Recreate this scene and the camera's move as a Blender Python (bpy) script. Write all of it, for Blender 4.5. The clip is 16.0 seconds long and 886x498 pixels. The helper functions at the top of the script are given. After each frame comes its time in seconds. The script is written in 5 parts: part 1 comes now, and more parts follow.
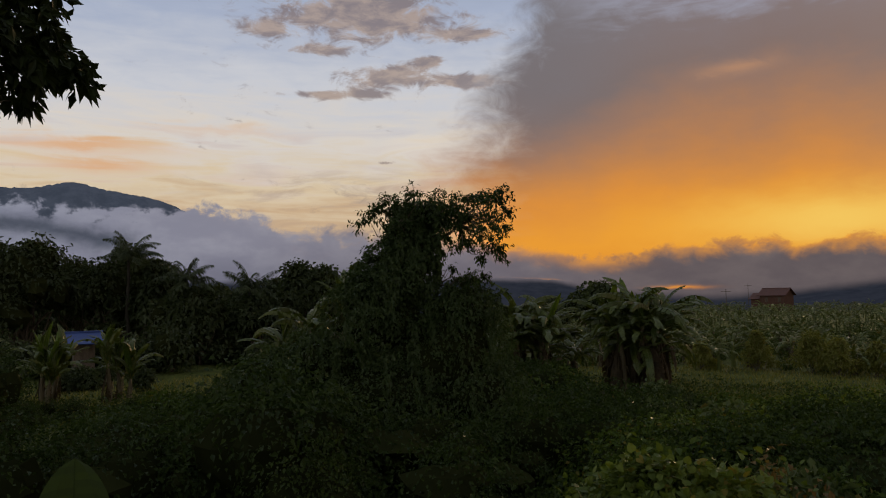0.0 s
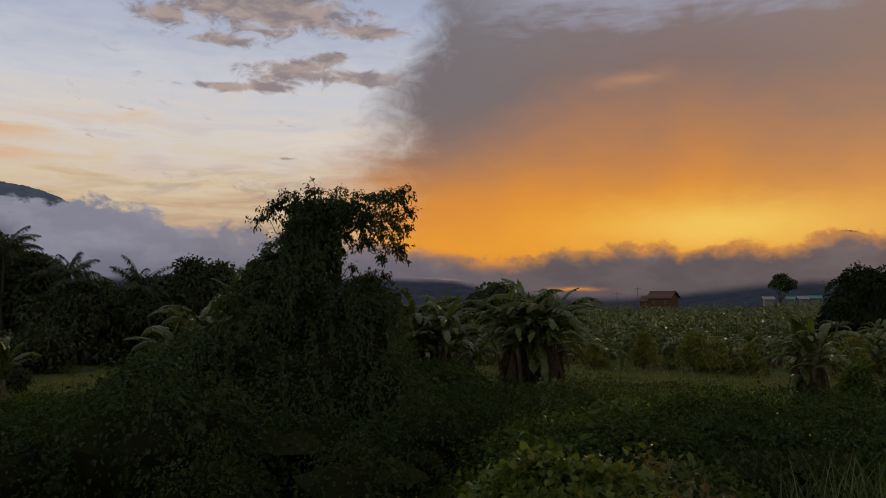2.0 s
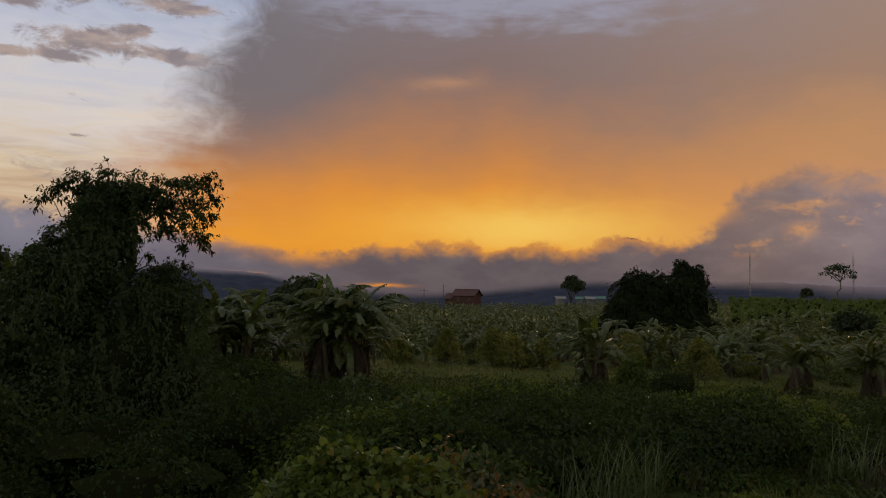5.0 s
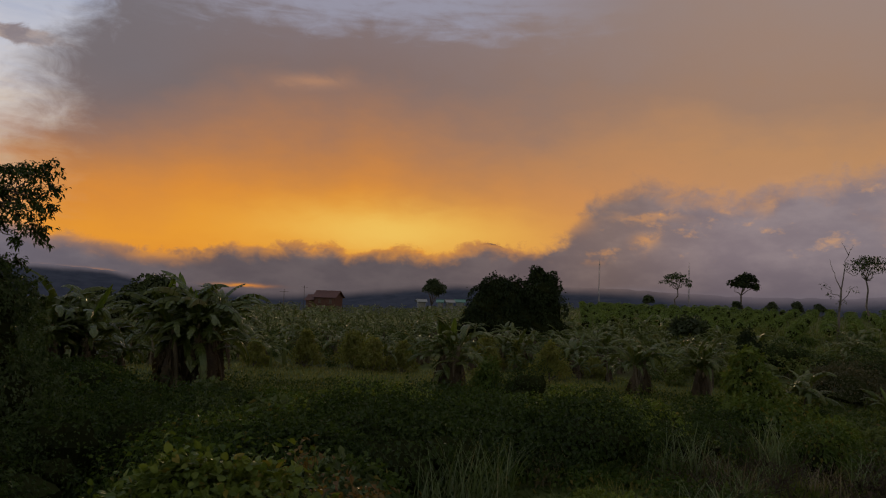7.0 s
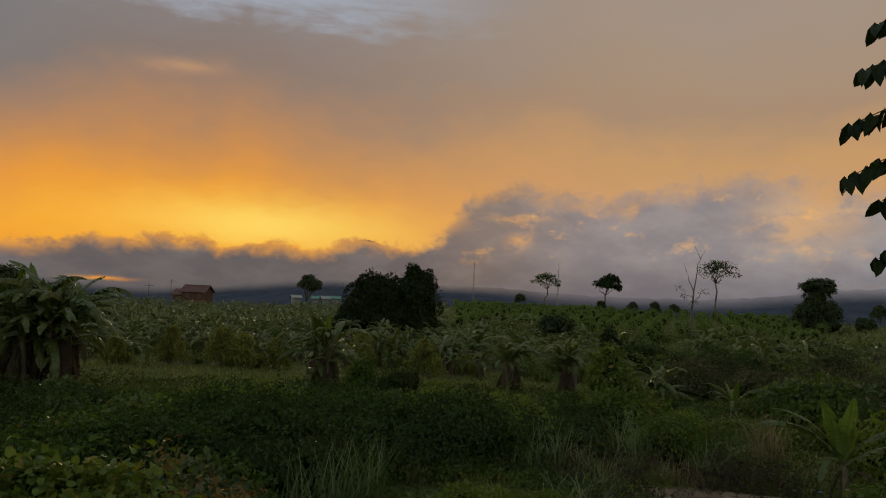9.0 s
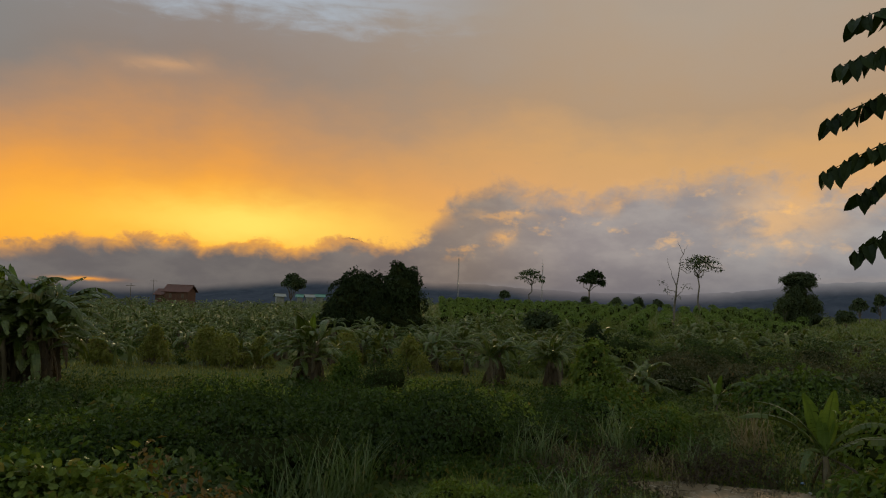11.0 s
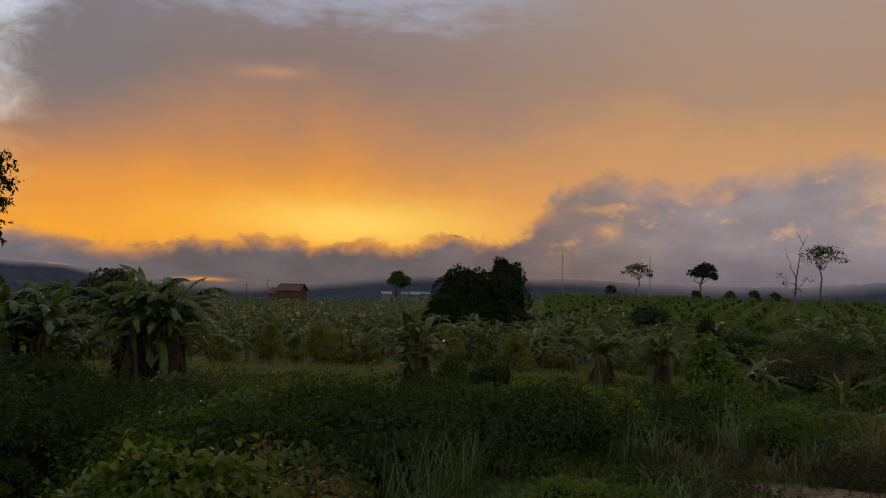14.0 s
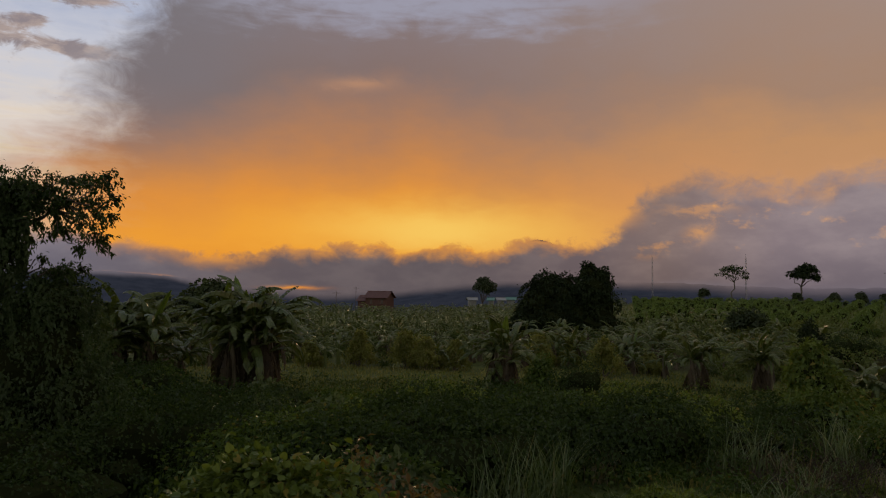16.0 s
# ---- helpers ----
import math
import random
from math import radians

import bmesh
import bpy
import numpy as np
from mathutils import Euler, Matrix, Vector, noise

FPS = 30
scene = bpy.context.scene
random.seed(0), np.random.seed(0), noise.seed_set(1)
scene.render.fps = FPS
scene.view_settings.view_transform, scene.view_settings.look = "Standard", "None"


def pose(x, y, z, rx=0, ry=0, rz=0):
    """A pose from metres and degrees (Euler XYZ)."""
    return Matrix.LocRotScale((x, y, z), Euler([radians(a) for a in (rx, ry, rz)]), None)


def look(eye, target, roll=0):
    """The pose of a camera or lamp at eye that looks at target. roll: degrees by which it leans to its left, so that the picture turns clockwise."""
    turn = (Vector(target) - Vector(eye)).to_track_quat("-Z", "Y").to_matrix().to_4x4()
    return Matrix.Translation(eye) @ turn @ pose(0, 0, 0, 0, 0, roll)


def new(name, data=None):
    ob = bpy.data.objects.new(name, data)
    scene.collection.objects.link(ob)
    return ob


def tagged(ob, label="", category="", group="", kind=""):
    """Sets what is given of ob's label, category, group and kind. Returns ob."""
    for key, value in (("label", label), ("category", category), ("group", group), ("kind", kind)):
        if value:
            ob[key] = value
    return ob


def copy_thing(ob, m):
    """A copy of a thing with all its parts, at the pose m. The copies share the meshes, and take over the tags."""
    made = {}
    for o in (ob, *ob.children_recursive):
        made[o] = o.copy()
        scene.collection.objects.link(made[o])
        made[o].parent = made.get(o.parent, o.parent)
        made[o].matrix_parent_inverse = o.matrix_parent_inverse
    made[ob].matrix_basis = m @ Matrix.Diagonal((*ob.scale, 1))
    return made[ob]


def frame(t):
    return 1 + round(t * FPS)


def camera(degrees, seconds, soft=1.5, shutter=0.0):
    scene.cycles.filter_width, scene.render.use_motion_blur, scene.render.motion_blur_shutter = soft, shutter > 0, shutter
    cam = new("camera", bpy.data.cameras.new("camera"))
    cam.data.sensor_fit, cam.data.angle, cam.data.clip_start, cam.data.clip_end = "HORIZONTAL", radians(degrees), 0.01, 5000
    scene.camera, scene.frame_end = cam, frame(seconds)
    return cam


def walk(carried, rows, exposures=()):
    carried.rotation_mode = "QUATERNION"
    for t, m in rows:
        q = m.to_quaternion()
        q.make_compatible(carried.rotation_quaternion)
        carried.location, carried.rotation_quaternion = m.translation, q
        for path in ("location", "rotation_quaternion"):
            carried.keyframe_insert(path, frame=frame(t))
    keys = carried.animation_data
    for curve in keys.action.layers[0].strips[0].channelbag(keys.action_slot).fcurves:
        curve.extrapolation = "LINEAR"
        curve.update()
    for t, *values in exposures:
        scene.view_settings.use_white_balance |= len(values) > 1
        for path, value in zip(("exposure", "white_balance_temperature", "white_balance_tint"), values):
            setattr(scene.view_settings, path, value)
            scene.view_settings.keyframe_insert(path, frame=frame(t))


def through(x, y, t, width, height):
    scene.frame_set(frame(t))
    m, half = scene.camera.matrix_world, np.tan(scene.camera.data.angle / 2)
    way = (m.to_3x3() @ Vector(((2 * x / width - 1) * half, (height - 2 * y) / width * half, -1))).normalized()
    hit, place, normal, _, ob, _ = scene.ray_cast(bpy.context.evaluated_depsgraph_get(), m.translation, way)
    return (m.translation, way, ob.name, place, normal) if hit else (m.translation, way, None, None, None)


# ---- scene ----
# ---- camera: a hand-held turn on the spot, the camera an arm's reach before its pivot ----
EYE, REACH = 3.7, 0.10
cam = camera(62.15, 16.0, soft=1.1)
TURNS = [  # seconds, yaw, pitch, lean to the right
    (0, 0.00, 3.60, 0.95),
    (0.5, -1.67, 3.52, 0.87),
    (1, -3.50, 3.50, 0.64),
    (1.5, -5.48, 3.49, 0.45),
    (2, -7.72, 3.49, 0.26),
    (2.5, -10.11, 3.47, 0.03),
    (3, -12.56, 3.37, -0.20),
    (5.5, -25.16, 3.33, -1.24),
    (6, -27.95, 3.50, -1.45),
    (6.5, -30.62, 3.60, -1.66),
    (7, -33.17, 3.67, -1.93),
    (7.5, -35.69, 3.73, -2.21),
    (8, -38.25, 3.78, -2.45),
    (8.5, -40.66, 3.81, -2.59),
    (9, -42.78, 3.82, -2.65),
    (11.5, -43.98, 3.65, -2.06),
    (12, -42.64, 3.58, -1.92),
    (12.5, -41.14, 3.49, -1.82),
    (13, -39.49, 3.39, -1.66),
    (13.5, -37.74, 3.25, -1.56),
    (14, -35.92, 3.12, -1.42),
    (14.5, -34.09, 3.07, -1.27),
    (15, -32.33, 3.14, -0.99),
    (15.5, -30.72, 3.29, -0.78),
    (16, -29.24, 3.46, -0.70),
]


def stand(yaw, pitch, lean):
    a = radians(yaw)
    return pose(-REACH * math.sin(a), REACH * math.cos(a), EYE, 90 + pitch, lean, yaw)


EXPOSURE = [  # seconds, stops, kelvin, tint
    (0.0, -0.14, 6500, 13), (3.0, -0.18, 6500, 16), (5.5, -0.18, 6500, 17), (7.0, -0.23, 6500, 17), (9.0, 0.06, 6500, 2),
    (11.5, 0.30, 6500, -3), (12.5, 0.24, 6500, 0), (14.5, -0.01, 6500, 14), (16.0, -0.11, 6500, 16),
]
walk(cam, [(t, stand(y, p, r)) for t, y, p, r in TURNS], EXPOSURE)

SUN_AZ, SUN_EL = 29.0, 5.0


# ---- shader helpers ----
def lin(c):
    return tuple((v / 255 / 12.92) if v / 255 <= 0.04045 else ((v / 255 + 0.055) / 1.055) ** 2.4 for v in c)


class Nodes:
    """Short forms for building node trees."""

    def __init__(self, tree):
        self.t = tree
        tree.nodes.clear()

    def node(self, kind, **settings):
        n = self.t.nodes.new(kind)
        for k, v in settings.items():
            setattr(n, k, v)
        return n

    def put(self, socket, v):
        if isinstance(v, bpy.types.NodeSocket):
            self.t.links.new(v, socket)
        elif isinstance(v, (tuple, list)) and len(v) == 3 and socket.type == "RGBA":
            socket.default_value = (*v, 1)
        else:
            socket.default_value = v

    def math(self, op, *a):
        n = self.node("ShaderNodeMath", operation=op)
        for i, v in enumerate(a):
            self.put(n.inputs[i], v)
        return n.outputs[0]

    def add(self, *a):
        r = a[0]
        for v in a[1:]:
            r = self.math("ADD", r, v)
        return r

    def mul(self, *a):
        r = a[0]
        for v in a[1:]:
            r = self.math("MULTIPLY", r, v)
        return r

    def sub(self, a, b):
        return self.math("SUBTRACT", a, b)

    def step(self, v, lo, hi, a=0.0, b=1.0):
        n = self.node("ShaderNodeMapRange", interpolation_type="SMOOTHSTEP")
        for i, x in enumerate((v, lo, hi, a, b)):
            self.put(n.inputs[i], x)
        return n.outputs[0]

    def bump_at(self, v, centre, width):
        u = self.math("DIVIDE", self.sub(v, centre), width)
        return self.math("EXPONENT", self.mul(self.mul(u, u), -1.0))

    def xyz(self, x=0.0, y=0.0, z=0.0):
        n = self.node("ShaderNodeCombineXYZ")
        for i, v in enumerate((x, y, z)):
            self.put(n.inputs[i], v)
        return n.outputs[0]

    def noise(self, vec, scale, detail=4.0, rough=0.55, warp=0.0):
        n = self.node("ShaderNodeTexNoise")
        self.put(n.inputs["Vector"], vec)
        n.inputs["Scale"].default_value, n.inputs["Detail"].default_value = scale, detail
        n.inputs["Roughness"].default_value, n.inputs["Distortion"].default_value = rough, warp
        return n.outputs["Fac"]

    def ramp(self, fac, stops, lo, hi):
        n = self.node("ShaderNodeValToRGB")
        self.put(n.inputs[0], self.math("DIVIDE", self.sub(fac, lo), hi - lo))
        e = n.color_ramp.elements
        while len(e) < len(stops):
            e.new(0.5)
        for el, (p, c) in zip(e, stops):
            el.position = (p - lo) / (hi - lo)
            el.color = (*lin(c), 1) if isinstance(c, tuple) else (c, c, c, 1)
        return n.outputs[0]

    def mix(self, fac, a, b, how="MIX"):
        n = self.node("ShaderNodeMix", data_type="RGBA", blend_type=how)
        self.put(n.inputs[0], fac), self.put(n.inputs[6], a), self.put(n.inputs[7], b)
        return n.outputs[2]

    def bearing(self, way):
        """Degrees to the right of north and above the horizon, of a unit direction."""
        s = self.node("ShaderNodeSeparateXYZ")
        self.put(s.inputs[0], way)
        az = self.mul(self.math("ARCTAN2", s.outputs[0], s.outputs[1]), 57.29578)
        el = self.mul(self.math("ARCSINE", s.outputs[2]), 57.29578)
        return az, el


# ---- world: the evening sky ----
def make_world():
    world = bpy.data.worlds.new("evening_sky")
    scene.world, world.use_nodes = world, True
    n = Nodes(world.node_tree)
    az, el = n.bearing(n.node("ShaderNodeTexCoord").outputs["Generated"])
    flat = n.xyz(az, n.mul(el, 2.6), 0.0)
    soft = n.xyz(az, n.mul(el, 1.5), 3.0)
    big = n.noise(soft, 0.10, 5, 0.55)
    fine = n.noise(flat, 0.32, 6, 0.6, 0.4)
    wisp = n.noise(n.xyz(n.mul(az, 0.5), n.mul(el, 4.0), 7.0), 0.22, 5, 0.55, 0.8)
    # the clear part, pale blue above, cream towards the horizon
    el_w = n.add(el, n.mul(n.sub(wisp, 0.5), n.step(el, 11, 18, 13.0, 4.0)), n.mul(n.sub(fine, 0.5), 4.0))
    clear = n.ramp(el_w, [(0, (186, 160, 138)), (5, (208, 180, 144)), (8, (222, 204, 172)), (11.5, (222, 216, 206)), (16, (206, 210, 216)),
                          (21, (172, 184, 205)), (34, (146, 156, 180)), (60, (150, 154, 160))], 0, 60)
    # thin veil of streaks across it, grey-beige bands low down, peach ones to the west
    streak = n.mul(n.step(wisp, 0.50, 0.68), n.step(el, 15, 9), n.step(az, -12, -24, 0.25, 0.45))
    clear = n.mix(streak, clear, lin((214, 172, 134)))
    for a0, e0, aw, ew, k in ((-26.5, 10.9, 5.5, 0.42, 0.85), (-25.0, 9.6, 3.6, 0.5, 0.8), (-17.0, 12.4, 6.0, 0.3, 0.3)):
        line = n.mul(n.bump_at(az, a0, aw), n.bump_at(n.add(el, n.mul(n.sub(wisp, 0.5), 2.4), n.mul(n.sub(fine, 0.5), 1.2)), e0, ew))
        clear = n.mix(n.mul(line, k), clear, lin((226, 176, 130)))
    band = n.mul(n.step(n.noise(n.xyz(n.mul(az, 0.45), n.mul(el, 2.2), 17.0), 0.35, 6, 0.6, 0.6), 0.45, 0.62), n.bump_at(el, 7.8, 1.7), n.bump_at(az, -8.0, 9.0))
    clear = n.mix(n.mul(band, 0.75), clear, lin((178, 158, 142)))
    white = n.mul(n.bump_at(az, -1.5, 4.5), n.bump_at(n.add(el, n.mul(n.sub(wisp, 0.5), 2.0)), 11.6, 0.8))
    clear = n.mix(n.mul(white, 0.6), clear, lin((232, 222, 206)))
    # the deck of cloud lit from below
    shaft = n.noise(n.xyz(az, n.mul(el, 0.4), 31.0), 0.07, 3, 0.5)
    el_d = n.add(el, n.mul(n.sub(big, 0.5), 6.5), n.mul(n.sub(fine, 0.5), 1.6), n.mul(n.sub(shaft, 0.5), 4.0),
                 n.mul(n.bump_at(az, 38.0, 7.0), 1.6), n.mul(n.bump_at(az, 6.0, 7.0), n.step(el, 7, 12), 4.0))
    deck = n.ramp(el_d, [(0, (224, 138, 52)), (4, (240, 160, 56)), (7, (226, 147, 64)), (10, (198, 136, 82)), (13.5, (166, 126, 100)),
                         (17, (136, 118, 112)), (22, (136, 127, 130)), (34, (130, 128, 132)), (60, (150, 154, 160))], 0, 60)
    far_deck = n.ramp(el_d, [(0, (192, 148, 116)), (6, (202, 152, 108)), (11, (196, 149, 104)), (15, (168, 137, 113)), (22, (162, 142, 130)),
                             (34, (136, 132, 136)), (60, (150, 154, 160))], 0, 60)
    deck = n.mix(n.step(az, 22, 62), deck, far_deck)
    deck = n.mix(n.mul(n.bump_at(az, 7.0, 10.0), n.step(el, 10.5, 16), 0.62), deck, lin((116, 114, 117)))
    # pale tears in the deck high up
    tear = n.mul(n.step(n.add(el, n.mul(n.sub(fine, 0.5), 5.0), n.mul(n.sub(wisp, 0.5), 5.0)), 19.2, 22.5), n.step(az, 7, 16), n.step(az, 50, 32))
    deck = n.mix(n.mul(tear, 0.75), deck, lin((164, 168, 184)))
    # where the deck begins
    edge = n.mul(n.ramp(el, [(0, 0.25), (5, 0.22), (9, 0.10), (12, 0.16), (15, 0.18), (17, 0.26), (20, 0.33), (22, 0.42), (30, 0.62)], 0, 30), 20.0)
    edge = n.sub(edge, n.step(el, 11, 6, 0.0, 1.5))
    torn = n.noise(n.xyz(az, n.mul(el, 1.6), 21.0), 0.30, 8, 0.62, 0.5)
    over = n.add(n.sub(az, edge), n.mul(n.sub(big, 0.5), 4.0), n.mul(n.sub(torn, 0.5), 9.0), n.mul(n.sub(wisp, 0.5), n.step(el, 14, 9, 0.0, 7.0)))
    wide = n.step(el, 9, 17.5, 5.5, 2.6)
    cover = n.step(n.math("DIVIDE", over, wide), -1.0, 1.0)
    sky = n.mix(cover, clear, deck)
    # broken clouds beside its edge
    puff = 0.0
    for a0, e0, aw, ew, k in ((-6.0, 21.2, 7.0, 1.9, 1.0), (2.4, 19.8, 2.4, 0.5, 0.9), (-13.3, 20.0, 1.2, 0.6, 0.8), (-3.9, 16.7, 3.4, 1.0, 1.0), (-9.0, 15.4, 3.2, 0.35, 0.9),
                              (-0.7, 17.9, 1.3, 0.4, 0.9), (2.2, 16.4, 2.6, 0.6, 1.0), (-9.5, 18.6, 3.0, 0.4, 0.7), (-4.4, 10.3, 0.8, 0.14, 0.6)):
        puff = n.add(puff, n.mul(n.bump_at(az, a0, aw), n.bump_at(el, e0, ew), k))
    ragged = n.noise(n.xyz(az, n.mul(el, 2.0), 11.0), 0.42, 9, 0.68, 0.6)
    puff = n.step(n.add(n.mul(n.math("MINIMUM", puff, 1.0), 0.46), ragged), 0.60, 0.82)
    sky = n.mix(n.mul(puff, 0.85, n.sub(1.0, n.mul(cover, 0.8))), sky, n.mix(n.step(n.add(fine, n.mul(n.sub(ragged, 0.5), 0.8)), 0.35, 0.65), lin((176, 156, 142)), lin((134, 121, 120))))
    # one thin lit streak under the deck
    strip = n.mul(n.bump_at(n.add(az, n.mul(n.sub(fine, 0.5), 4.0)), 22.4, 2.3), n.bump_at(n.add(el, n.mul(n.sub(az, 22.4), -0.03), n.mul(n.sub(fine, 0.5), 1.0)), 15.95, 0.45))
    sky = n.mix(n.mul(strip, 0.55), sky, lin((204, 152, 112)))
    # the glow over the sunken sun
    glow = n.mul(n.bump_at(az, SUN_AZ - 2, 17.0), n.bump_at(el, 4.4, 3.3))
    core = n.mul(n.bump_at(n.add(az, n.mul(n.sub(big, 0.5), 6.0)), SUN_AZ, 9.5), n.bump_at(n.add(el, n.mul(n.sub(fine, 0.5), 1.5)), 4.9, 1.8))
    sky = n.mix(n.mul(glow, 0.55), sky, lin((250, 172, 46)))
    sky = n.mix(n.mul(core, 0.82), sky, lin((255, 214, 104)))
    # grey cloud base low in the east of the view
    sky = n.mix(n.mul(n.step(el, 3.2, 1.4), n.step(az, 36, 46)), sky, lin((120, 114, 122)))
    # unseen sky behind the viewer, made bright to light the land
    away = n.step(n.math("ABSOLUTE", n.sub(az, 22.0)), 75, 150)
    # raised towards the west, kept lower in the east, to balance that light
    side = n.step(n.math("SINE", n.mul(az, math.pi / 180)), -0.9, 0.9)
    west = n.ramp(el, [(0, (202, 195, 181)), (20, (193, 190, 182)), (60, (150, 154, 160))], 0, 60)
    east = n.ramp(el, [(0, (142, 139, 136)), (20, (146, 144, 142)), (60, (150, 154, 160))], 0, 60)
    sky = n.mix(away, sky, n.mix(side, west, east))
    sky = n.mix(n.step(el, 0.0, -6.0), sky, lin((40, 44, 40)))
    bg = n.node("ShaderNodeBackground")
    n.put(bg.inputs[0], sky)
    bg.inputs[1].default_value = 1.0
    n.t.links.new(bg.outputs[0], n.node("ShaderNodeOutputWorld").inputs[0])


make_world()
lamp = bpy.data.lights.new("low_sun", "SUN")
lamp.energy, lamp.angle, lamp.color = 0.9, radians(16), (1.0, 0.70, 0.36)
low_sun = new("low_sun", lamp)
s = Vector((math.sin(radians(SUN_AZ)), math.cos(radians(SUN_AZ)), math.tan(radians(SUN_EL + 2))))
low_sun.matrix_world = look(s * 100, (0, 0, 0))


# ---- materials ----
def material(name):
    m = bpy.data.materials.new(name)
    m.use_nodes = True
    return m, Nodes(m.node_tree)


def finish(n, shader):
    n.t.links.new(shader, n.node("ShaderNodeOutputMaterial").inputs[0])


def leafy(name, a, b, old=None, gloss=0.45, through=0.3, spots=2.0, shine=0.35):
    """Leaves: two greens that vary leaf by leaf, patch by patch and plant by plant, a few old ones, light passing through."""
    m, n = material(name)
    geo = n.node("ShaderNodeNewGeometry")
    isle = geo.outputs["Random Per Island"]
    rnd = n.node("ShaderNodeObjectInfo").outputs["Random"]
    pat = n.noise(geo.outputs["Position"], spots, 3, 0.6)
    grain = n.noise(geo.outputs["Position"], 40.0, 2, 0.5)
    f = n.add(n.mul(isle, 0.45), n.mul(pat, 0.7), n.mul(rnd, 0.3), n.mul(grain, 0.2), -0.42)
    c = n.mix(n.step(f, 0.0, 0.9), a, b)
    if old:
        c = n.mix(n.mul(n.step(isle, 0.93, 0.97), 0.8), c, old)
    p = n.node("ShaderNodeBsdfPrincipled")
    n.put(p.inputs["Base Color"], c)
    n.put(p.inputs["Roughness"], n.add(gloss, n.mul(n.sub(isle, 0.5), 0.25)))
    p.inputs["Specular IOR Level"].default_value = shine
    tr = n.node("ShaderNodeBsdfTranslucent")
    n.put(tr.inputs[0], n.mix(1.0, c, (1.3, 1.25, 0.5), "MULTIPLY"))
    mx = n.node("ShaderNodeMixShader")
    mx.inputs[0].default_value = through
    n.t.links.new(p.outputs[0], mx.inputs[1]), n.t.links.new(tr.outputs[0], mx.inputs[2])
    finish(n, mx.outputs[0])
    return m


def solid(name, a, b, scale=3.0, rough=0.85, stretch=(1, 1, 1), bump=0.3, metal=0.0):
    """Bark, boards, sheet, stone: two colours in two grains, with relief."""
    m, n = material(name)
    mp = n.node("ShaderNodeMapping")
    n.t.links.new(n.node("ShaderNodeTexCoord").outputs["Object"], mp.inputs[0])
    mp.inputs["Scale"].default_value = stretch
    v = mp.outputs[0]
    big, fine = n.noise(v, scale, 4, 0.6), n.noise(v, scale * 9, 4, 0.6)
    f = n.step(n.add(n.mul(big, 0.65), n.mul(fine, 0.45)), 0.35, 0.75)
    p = n.node("ShaderNodeBsdfPrincipled")
    n.put(p.inputs["Base Color"], n.mix(f, a, b))
    n.put(p.inputs["Roughness"], n.step(fine, 0.2, 0.8, rough - 0.12, min(1.0, rough + 0.1)))
    p.inputs["Metallic"].default_value = metal
    bp = n.node("ShaderNodeBump")
    bp.inputs["Strength"].default_value, bp.inputs["Distance"].default_value = bump, 0.02
    n.put(bp.inputs["Height"], fine)
    n.t.links.new(bp.outputs[0], p.inputs["Normal"])
    finish(n, p.outputs[0])
    return m


THICKET = leafy("thicket_leaf", (0.036, 0.070, 0.010), (0.092, 0.138, 0.024), (0.16, 0.13, 0.03), gloss=0.55, spots=0.7, shine=0.22)
TANGLE = leafy("tangled_weed_leaf", (0.030, 0.052, 0.011), (0.072, 0.105, 0.022), (0.14, 0.11, 0.03), gloss=0.6, spots=0.8, shine=0.2)
# darkened green: the dim left foreground's shade is put into this leaf colour
SHADE_TINTED_LEAF = leafy("shade_tinted_leaf", (0.018, 0.036, 0.008), (0.046, 0.076, 0.014), gloss=0.6, through=0.22, spots=0.8, shine=0.2)
LIME = leafy("lime_leaf", (0.085, 0.13, 0.016), (0.16, 0.205, 0.034), (0.2, 0.16, 0.04), gloss=0.5, spots=0.7, shine=0.25)
GREYISH = leafy("grey_green_leaf", (0.060, 0.092, 0.034), (0.12, 0.155, 0.070), (0.15, 0.13, 0.06), gloss=0.6, spots=0.9, shine=0.25)
DRAPE = leafy("drape_vine_leaf", (0.034, 0.060, 0.016), (0.056, 0.086, 0.024), gloss=0.55, through=0.22, spots=0.9, shine=0.3)
VINE = leafy("vine_leaf", (0.060, 0.100, 0.014), (0.135, 0.180, 0.032), (0.20, 0.16, 0.03), gloss=0.6, spots=3.0, shine=0.28)
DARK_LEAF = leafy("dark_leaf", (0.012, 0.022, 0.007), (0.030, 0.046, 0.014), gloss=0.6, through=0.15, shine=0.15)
# near-black tone that paints the shade inside bushes and crowns
SHADE = leafy("shade_tinted_core", (0.016, 0.020, 0.007), (0.034, 0.040, 0.014), gloss=0.9, through=0.05, shine=0.0)
# far green, lightened to hold some of the distance's haze
FAR_LEAF = leafy("far_leaf", (0.030, 0.046, 0.017), (0.064, 0.088, 0.032), gloss=0.65, through=0.2, spots=0.4)
BANANA = leafy("banana_leaf", (0.048, 0.076, 0.014), (0.125, 0.150, 0.036), (0.18, 0.15, 0.05), gloss=0.42, through=0.22, shine=0.42)
FRESH = leafy("fresh_banana_leaf", (0.075, 0.125, 0.020), (0.13, 0.19, 0.036), gloss=0.48, through=0.28)
BRAMBLE = leafy("bramble_leaf", (0.046, 0.050, 0.024), (0.095, 0.094, 0.046), (0.16, 0.10, 0.05), gloss=0.65, through=0.2, spots=0.6, shine=0.2)
STRAW = leafy("straw_blade", (0.13, 0.11, 0.06), (0.24, 0.20, 0.12), gloss=0.7, through=0.3)
DRY = leafy("dry_leaf", (0.040, 0.029, 0.017), (0.088, 0.066, 0.036), gloss=0.8, through=0.2)
